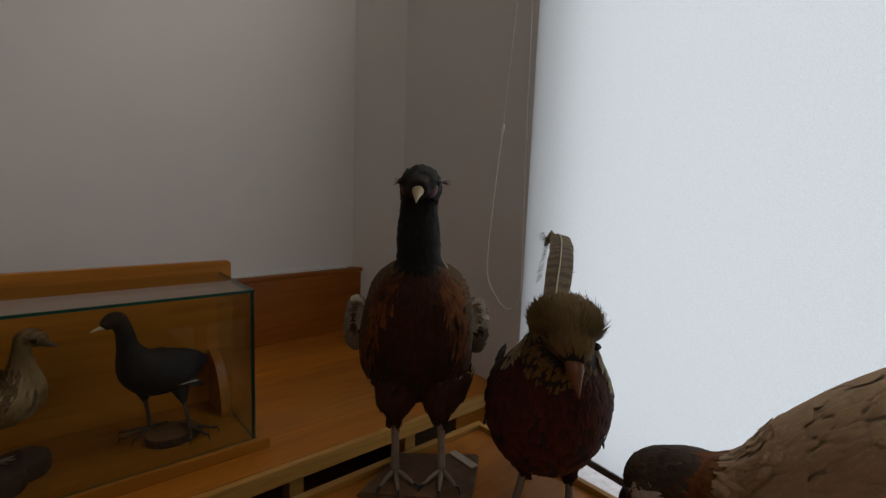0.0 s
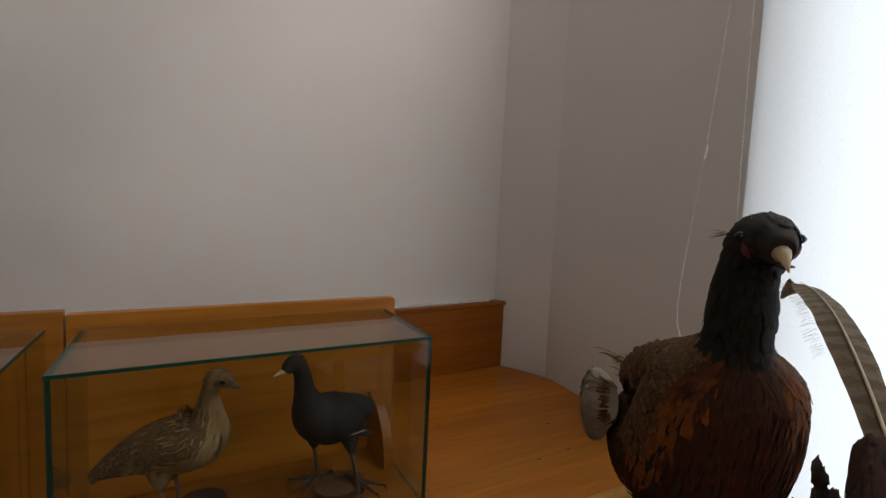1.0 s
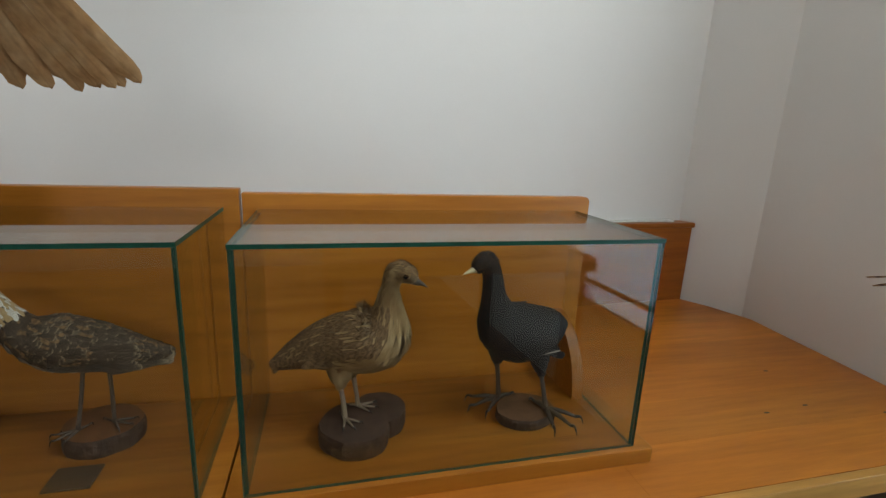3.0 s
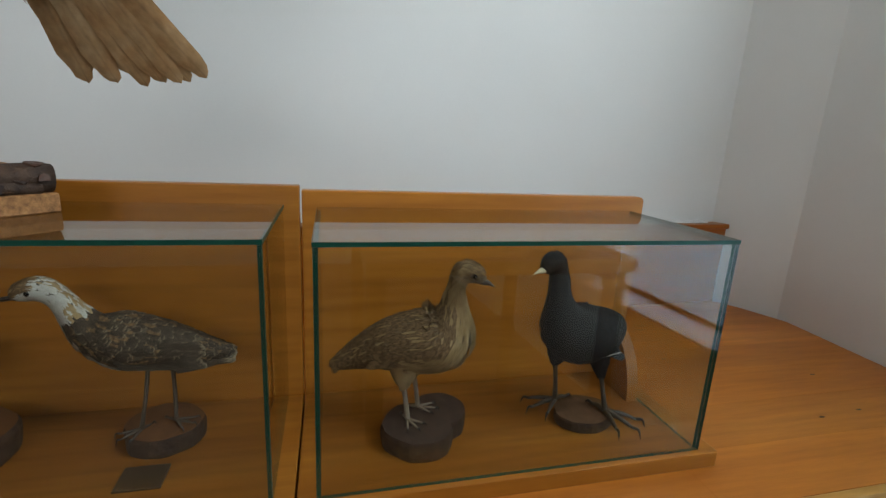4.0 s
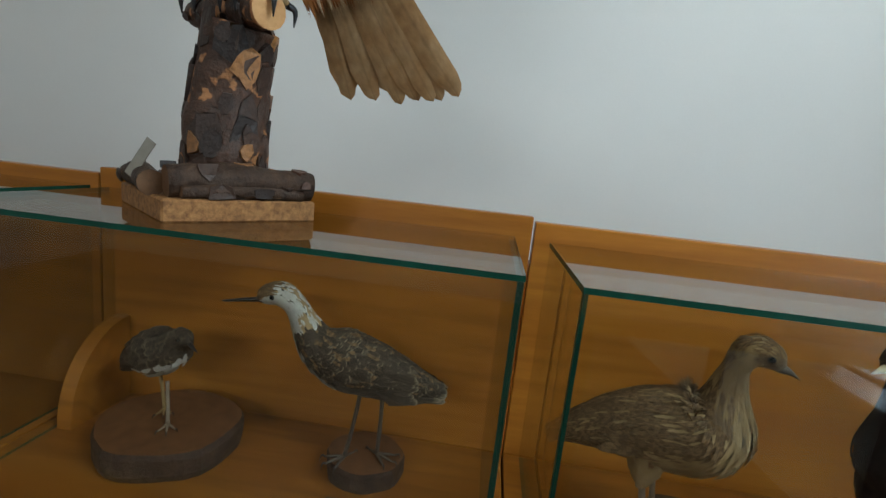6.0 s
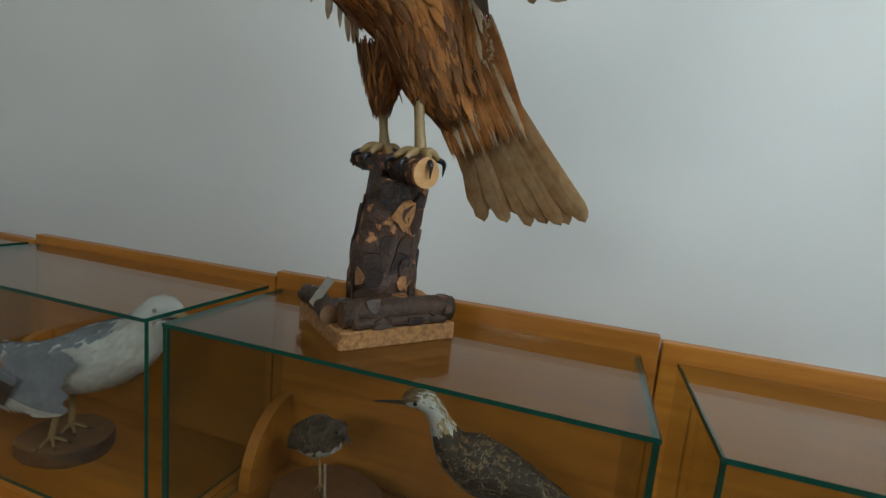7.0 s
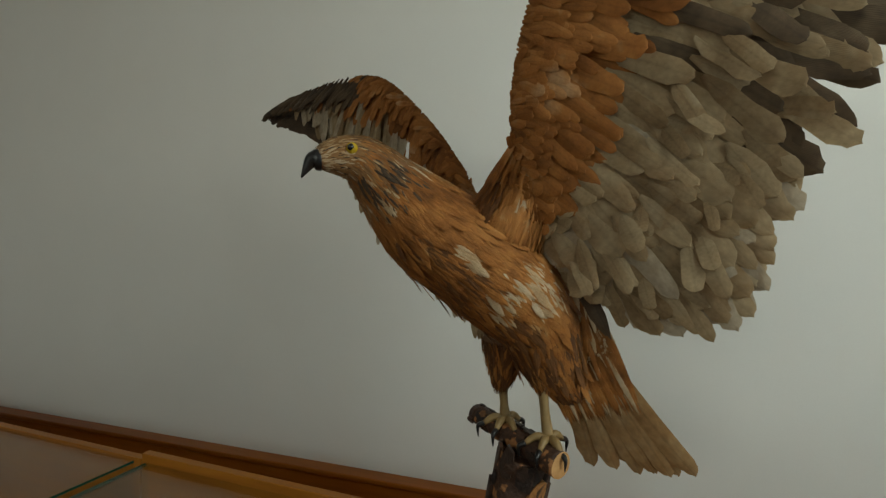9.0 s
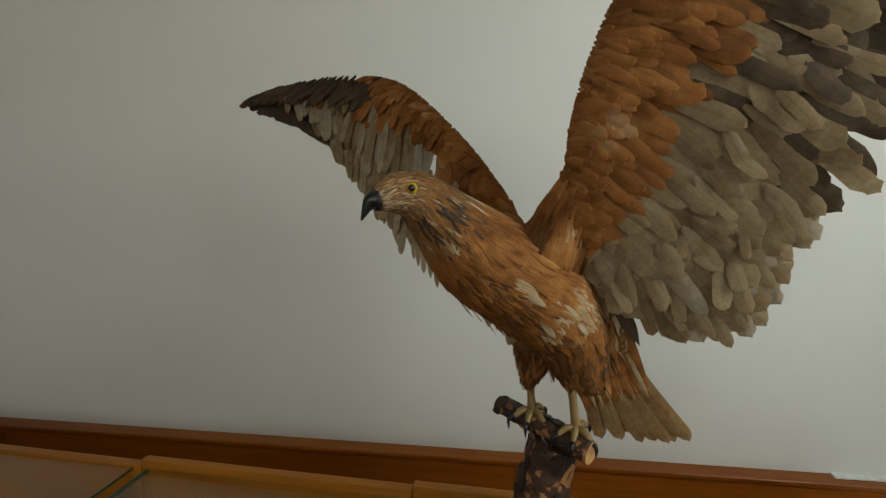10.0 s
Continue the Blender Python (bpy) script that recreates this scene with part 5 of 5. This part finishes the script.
part("plumage", feather_mesh("plumage", coat(lo, 900, .04, .02, lambda u, a: 1 if math.sin(a) * sg3 > .35 and u > .45 else 0, .3, .99, .08, .1) + coat(lo, 500, .016, .008, lambda u, a: 0, .05, .4, .06, .1)), [P_WHITE, P_GULL], gu)
its = []
for i in range(150):
    s, f = random.random(), random.random()
    p = V(-1.42, 1.672, 1.06).lerp(V(-1.45, 1.664, .945), s) + V(-.17, -.006, -.03) * f
    its.append((p, V(-.12, -.008, -.016), (-.1, -1, .25), random.uniform(.06, .09), .026, .05, 1))
for i in range(12):
    its.append((V(-1.58 - .004 * i, 1.650, .985 - .006 * i), V(-.27, .02, .012 + .006 * i), (-.1, -1, .2), .27 - .007 * i, .020, .02, 2 if i > 2 else 1))
for i in range(10):
    its.append((V(-1.45 - .018 * i, 1.654, .940 - .004 * i), V(-.12, .0, -.030 + .010 * i), (-.1, -1, 0), .11, .011, .02, 0))
for i in range(5):
    its.append((V(-1.63 - .02 * i, 1.655, .905 + .004 * i), V(-.16, .015, .055 + .008 * i), (-.1, -1, 0), .15, .010, -.04, 0))
part("wing", feather_mesh("wing", its), [P_WHITE, P_GULL, P_DARK], gu, "folded grey wing with a black tip")
beak(gu, (-1.299, 1.789, 1.144), (-1.251, 1.800, 1.130), .009, M_YLEG, .004)
eyes(gu, [((-1.321, 1.752, 1.158), (.1, -1, 0))], .0048, M_BEYE)
log_slice("wood_slice", gu, -1.555, 1.730, CF, .10, .085, .035, 0, M_DARKCUT, 12.1, "dark slice of wood")
leg(gu, (-1.54, 1.72, .95), (-1.545, 1.715, .955), (-1.56, 1.70, .836), .006, (.8, -.4, 0), .05, M_YLEG)
leg(gu, (-1.57, 1.75, .95), (-1.57, 1.755, .955), (-1.58, 1.755, .836), .006, (.8, -.4, 0), .05, M_YLEG)

# ---- the birds on the high table ----
ph = thing("stuffed_pheasant", (.41, .95, TZ), "stuffed cock pheasant with dark neck and chestnut breast on a block", "stuffed bird", BIRDS)
lo = Loft([((.350, .899, 1.470), .012, .013), ((.361, .911, 1.477), .021, .020), ((.378, .929, 1.477), .026, .025), ((.389, .945, 1.450), .024, .026), ((.395, .952, 1.405), .029, .031), ((.402, .958, 1.362), .033, .034), ((.411, .965, 1.330), .070, .060),
           ((.424, .984, 1.268), .088, .072), ((.438, 1.006, 1.207), .092, .078), ((.474, 1.048, 1.185), .097, .086), ((.522, 1.108, 1.188), .084, .072), ((.575, 1.17, 1.195), .032, .030)], (.78, -.62, 0), 36)
part("body", lo.mesh(24), M_SKINDARK, ph)
front = 1 if (lo.at(.62, math.pi / 2) - lo.at(.62, -math.pi / 2)).dot(V(-.62, -.78, -.3)) > 0 else -1


def ph_slot(u, a):
    f = math.sin(a) * front
    if u < .455:
        return 0
    if f < -.3:
        return 3
    side = abs(math.cos(a))
    if side > .55 and f < .45 and lo.at(u, a).z > 1.215 + .02 * noise.noise(lo.at(u, a) * 40):
        return 3
    if u < .72:
        glow = side * side * 1.2 - 1.2 * max(0, u - .52) + .18 * noise.noise(lo.at(u, a) * 26)
        return 1 if glow + random.uniform(-.12, .12) > .34 else 2
    return 2 if random.random() < .9 else 1


part("plumage", feather_mesh("plumage", coat(lo, 4600, .026, .0062, ph_slot, .47, .99, .08, .08) + coat(lo, 1500, .019, .0065, ph_slot, .12, .47, .17, .02) + coat(lo, 500, .010, .0035, ph_slot, .075, .16, .12, .05)), [P_NECK, P_CHEST, P_BELLY, P_PBACK], ph)
LAT, FWD = V(.78, -.62, 0), V(-.62, -.78, 0)
M_PADPALE = plain("grey_beige_under_plumage", (0.28, 0.23, 0.17), 0.85)
for sd in (-1, 1):
    o = V(.424, .985, 0) + LAT * sd * (.108 if sd > 0 else .114) - FWD * (.012 if sd > 0 else .030) - V(0, 0, .014 if sd > 0 else .020)
    wl = Loft([(tuple(o - LAT * sd * .012 - FWD * .030 + V(0, 0, 1.268)), .008, .022), (tuple(o - FWD * .055 + V(0, 0, 1.258)), .016, .041), (tuple(o - FWD * .090 + V(0, 0, 1.242)), .019, .050),
               (tuple(o - LAT * sd * .003 - FWD * .130 + V(0, 0, 1.222)), .015, .040), (tuple(o - LAT * sd * .008 - FWD * .158 + V(0, 0, 1.206)), .008, .020), (tuple(o - LAT * sd * .014 - FWD * .178 + V(0, 0, 1.196)), .001, .002)], tuple(LAT), 18)
    wg = part("wing", wl.mesh(16), M_PADPALE, ph, "folded wing with pale worn feathers")
    part("wing_feathers", feather_mesh("wing_feathers", coat(wl, 1500, .016, .0060, lambda u, a: 1 if u > .06 else 0, 0, .99, .05, .1)), [P_PBACK, P_PWING], wg)
mantle = Loft([((.425, .985, 1.335), .020, .018), ((.446, 1.010, 1.308), .066, .042), ((.486, 1.058, 1.280), .086, .050), ((.532, 1.112, 1.246), .072, .044), ((.578, 1.168, 1.222), .020, .018)], tuple(LAT), 14)
part("back", mantle.mesh(16), M_SKINDARK, ph)
part("back_feathers", feather_mesh("back_feathers", coat(mantle, 1700, .022, .0085, lambda u, a: 0, 0, .98, .14, .1)), P_PBACK, ph, "brown back feathers with pale scales")
# red face, wattle tufts, collar patches
bm = bmesh.new()
for sd in (-1, 1):
    r = bmesh.ops.create_uvsphere(bm, u_segments=12, v_segments=8, radius=.0118)
    bmesh.ops.scale(bm, vec=(1, 1, 1.15), verts=r["verts"])
    bmesh.ops.translate(bm, vec=V(.366, .916, 1.474) + LAT * sd * .0135, verts=r["verts"])
for f in bm.faces:
    f.smooth = True
part("face", bm, M_RED, ph, "dark red bare face")
for sd in (-1, 1):
    its = [(V(.388, .938, 1.484) + LAT * sd * .024, LAT * sd - FWD * .6 + V(0, 0, random.uniform(-.4, .2)), V(0, 0, 1), random.uniform(.012, .024), .004, 0, 0) for _ in range(18)]
    part("ear_tuft", feather_mesh("ear_tuft", its), P_NECK, ph)
    its = []
    for i in range(16 if sd < 0 else 7):
        a = random.uniform(.0, .8)
        its.append((V(.404, .958, 1.366) + (LAT * sd * math.cos(a) - FWD * math.sin(a)) * .036, V(0, 0, -1) + (LAT * sd) * .7, LAT * sd, .026 if sd < 0 else .016, .009, .05, 0))
    part("collar", feather_mesh("collar", its), P_WHITE, ph, "remains of a white neck ring")
beak(ph, (.353, .902, 1.471), (.337, .885, 1.454), .0082, M_IVORY, .006, "ivory bill")
eyes(ph, [(tuple(V(.368, .918, 1.482) + LAT * .0255), tuple(LAT)), (tuple(V(.368, .918, 1.482) - LAT * .0255), tuple(-LAT))], .0048, M_BEYE)
its = []
for i in range(6):
    e = V(.975, 1.690, 1.10) + V(random.uniform(-.04, .03), random.uniform(-.03, .03), random.uniform(-.02, .03))
    p = V(.545, 1.125, 1.20) + V(random.uniform(-.02, .02), random.uniform(-.02, .02), random.uniform(-.01, .02))
    k = 1.0 if i < 2 else random.uniform(.35, .75)
    its.append((p, (e - p) + V(0, 0, .1), (.2, .2, 1), (e - p).length * k, .022, .15, 0))
for i in range(9):
    p = V(.575, 1.165, 1.225) + V(random.uniform(-.03, .03), random.uniform(-.03, .03), random.uniform(-.02, .01))
    its.append((p, V(random.uniform(.2, .6), .7, random.uniform(-.1, .35)), (.2, .2, 1), random.uniform(.07, .15), .013, random.uniform(-.3, .35), 0))
part("tail", feather_mesh("tail", its), P_PTAIL, ph, "long barred tail feathers")
its = []
for i in range(90):
    p = V(.49, 1.07, 1.225) + V(random.uniform(-.04, .04), random.uniform(-.04, .04), random.uniform(-.03, .01))
    its.append((p, V(.35, .55, random.uniform(-.25, .35)), (0, 0, 1), random.uniform(.05, .09), .011, .08, 0))
part("rump_feathers", feather_mesh("rump_feathers", its), P_PBACK, ph)
leg(ph, (.412, 1.005, 1.165), (.388, .990, 1.110), (.375, .968, 1.0285), .0062, tuple(FWD + LAT * .15), .052, M_GLEG, 0, [P_BELLY], .045)
leg(ph, (.468, .960, 1.165), (.446, .945, 1.110), (.432, .922, 1.0285), .0062, tuple(FWD - LAT * .1), .052, M_GLEG, 0, [P_BELLY], .045)
bm = prism([(.300, .960), (.420, .845), (.520, .925), (.415, 1.010)], TZ + .0005, TZ + .027)
bmesh.ops.bevel(bm, geom=list(bm.edges), offset=.003, segments=2, affect="EDGES")
part("base_block", bm, M_DARKCUT, ph, "flat brown wooden base")
solid("paper_label", boxed((.478, .900, TZ + .0275), (.492, .955, TZ + .0295), 0), plain("paper", (0.5, 0.42, 0.32), 0.7), "narrow paper label on the wooden base", "label")

# golden pheasant
gp = thing("stuffed_golden_pheasant", (.50, .79, TZ), "stuffed golden pheasant with olive-gold crest, barred cape and raised tail", "stuffed bird", BIRDS)
LG, FG = V(.57, -.82, 0), V(-.82, -.57, 0)
lo = Loft([((.398, .676, 1.292), .008, .010), ((.404, .685, 1.302), .020, .022), ((.416, .700, 1.312), .031, .033), ((.438, .722, 1.298), .038, .042), ((.462, .742, 1.262), .052, .054), ((.482, .762, 1.215), .078, .076), ((.505, .785, 1.165), .084, .084),
           ((.550, .820, 1.135), .078, .074), ((.615, .865, 1.160), .056, .050), ((.685, .915, 1.205), .028, .026)], tuple(LG), 34)
part("body", lo.mesh(24), M_SKINDARK, gp)
fr2 = 1 if (lo.at(.6, math.pi / 2) - lo.at(.6, -math.pi / 2)).dot(V(-.8, -.6, -.3)) > 0 else -1


def gp_slot(u, a):
    f = math.sin(a) * fr2
    if u < .34:
        return 0
    if u < .5:
        return (0 if u < .42 else 2) if f > .05 else 1
    return 2 if f > -.1 else 3


part("plumage", feather_mesh("plumage", coat(lo, 2200, .026, .009, gp_slot, .42, .99, .08, .08) + coat(lo, 700, .016, .005, gp_slot, .05, .46, .07, .08)), [P_CREST, P_CAPE, P_CRIM, P_BELLY], gp)
dome = Loft([((.399, .682, 1.312), .008, .008), ((.409, .694, 1.322), .030, .022), ((.428, .712, 1.327), .040, .028), ((.450, .732, 1.316), .039, .028), ((.474, .752, 1.296), .030, .022), ((.490, .765, 1.272), .012, .010)], tuple(LG), 18)
part("crest_core", dome.mesh(16), P_CREST, gp)
part("crest", feather_mesh("crest", coat(dome, 3200, .040, .0020, lambda u, a: 0, .02, .98, .10, .12), True), P_CREST, gp, "long silky olive-gold crest")
for sd in (-1, 1):
    its = []
    for i in range(110):
        a, k = random.uniform(.0, 1.5), random.random()
        o = V(.448, .730, 1.285).lerp(V(.474, .752, 1.225), k) + (LG * sd * math.cos(a * .6) - FG * math.sin(a) * .5) * (.046 + .028 * k)
        its.append((o, V(0, 0, -1) - FG * .5 + LG * sd * .35, LG * sd + FG * .3 + V(0, 0, .3), .022, .016, .1, 0))
    part("cape", feather_mesh("cape", its), P_CAPE, gp, "buff cape barred with black")
for sd in (-1, 1):
    its = []
    for i in range(70):
        s, f = random.random(), random.random()
        p = V(.50, .785, 1.20) + LG * sd * .086 - FG * (.14 * f - .01) + V(0, 0, -.075 * s)
        its.append((p, -FG + V(0, 0, -.12), LG * sd + V(0, 0, .3), .06, .024, .1, 0))
    part("wing", feather_mesh("wing", its), P_DARK, gp)
beak(gp, (.401, .680, 1.293), (.392, .664, 1.258), .0105, plain("russet_bill", (0.2, 0.075, 0.03), 0.45), .004, "russet bill")
eyes(gp, [(tuple(V(.412, .696, 1.306) + LG * .0315), tuple(LG)), (tuple(V(.412, .696, 1.306) - LG * .0315), tuple(-LG))], .0042, M_BEYE)
its = []
tb, te = V(.63, .875, 1.19), V(1.120, 1.196, 1.366)
ax = (te - tb).normalized()
spine = [tb, tb.lerp(te, .30) + V(0, 0, .026), tb.lerp(te, .62) + V(0, 0, .028), tb.lerp(te, .86) + V(0, 0, .012) - LG * .006, te - LG * .020 - V(0, 0, .004), te - LG * .040 - ax * .006 - V(0, 0, .018), te - LG * .054 - ax * .012 - V(0, 0, .038)]
tail = part("tail", blade("tail", [tuple(p) for p in spine], [.036, .054, .062, .058, .044, .026, .005], LG), P_GTAIL, gp, "long raised mottled tail feather with a bent frayed tip")
bm = bmesh.new()
tube(bm, [tuple(p + V(0, 0, .004)) for p in spine[:5]], [.0026, .0022, .0018, .0014, .0008], 6, 24)
part("quill", bm, M_IVORY, tail, "pale quill")
its = []
for i in range(130):
    s = random.uniform(.40, 1.0)
    p = tb.lerp(te, s) + V(0, 0, .05 * s * (1 - s) * 2)
    its.append((p - LG * (.035 if s < .8 else .035 + .12 * (s - .8)), -LG * .8 - V(0, 0, .5) + (te - tb).normalized() * .7 + V(0, 0, random.uniform(-.3, .1)), V(0, 0, 1), random.uniform(.012, .028), .0016, .2, 1))
for i in range(9):
    p = tb.lerp(te, .45 + .03 * i)
    its.append((p, (te - tb).normalized() + LG * .35 + V(0, 0, random.uniform(-.3, .05)), V(0, 0, 1), random.uniform(.06, .12), .004, .2, 1))
part("tail_fringe", feather_mesh("tail_fringe", its, True), [P_GTAIL, P_DARK], gp)
leg(gp, (.525, .835, 1.10), (.505, .815, 1.065), (.480, .815, TZ + .001), .006, tuple(FG), .048, M_GLEG, 0, [P_BELLY], .035)
leg(gp, (.565, .785, 1.10), (.545, .765, 1.065), (.530, .750, TZ + .001), .006, tuple(FG), .048, M_GLEG, 0, [P_BELLY], .035)

# pale duck close to the window side of the table
du = thing("stuffed_duck", (.45, .50, TZ), "stuffed duck with smooth tan back, dark crown and cream cheek", "stuffed bird", BIRDS)
lo = Loft([((.452, .622, 1.155), .018, .020), ((.455, .605, 1.168), .032, .034), ((.458, .575, 1.180), .036, .038), ((.460, .548, 1.180), .040, .044), ((.452, .505, 1.190), .058, .060), ((.448, .455, 1.222), .074, .078),
           ((.446, .400, 1.290), .074, .074), ((.450, .345, 1.362), .050, .048), ((.456, .300, 1.415), .016, .014)], (1, 0, 0), 30)
part("body", lo.mesh(24), plain("tan_under_plumage", (0.45, 0.33, 0.2), 0.85), du)
def du_slot(u, a):
    p, m_ = lo.at(u, a), (lo.at(u, 0) + lo.at(u, math.pi)) / 2
    if u > .30:
        return 1
    return 3 if p.z < m_.z + .006 and abs(math.cos(a)) > .35 and .06 < u < .22 else 2


part("plumage", feather_mesh("plumage", coat(lo, 5200, .022, .0085, lambda u, a: 0 if u > .42 else 1, .36, .98, .015, .02) + coat(lo, 1600, .016, .008, du_slot, .03, .42, .08, .1)), [P_TAN, P_CHEST, P_DARK, P_WHITE], du)
beak(du, (.452, .622, 1.150), (.448, .640, 1.108), .014, M_HORN)
leg(du, (.43, .45, 1.16), (.43, .455, 1.12), (.43, .47, TZ + .001), .008, (0, 1, 0), .05, M_YLEG, 0, [P_TAN], .03)
leg(du, (.48, .44, 1.16), (.48, .445, 1.12), (.48, .46, TZ + .001), .008, (0, 1, 0), .05, M_YLEG, 0, [P_TAN], .03)
its = [(V(.454, .315, 1.385), V(.02 * (k - 4), -.9, .75 - .04 * abs(k - 4)), (0, .6, 1), .075, .02, -.1, 0) for k in range(9)]
part("tail", feather_mesh("tail", its), P_DARK, du, "dark upturned tail")
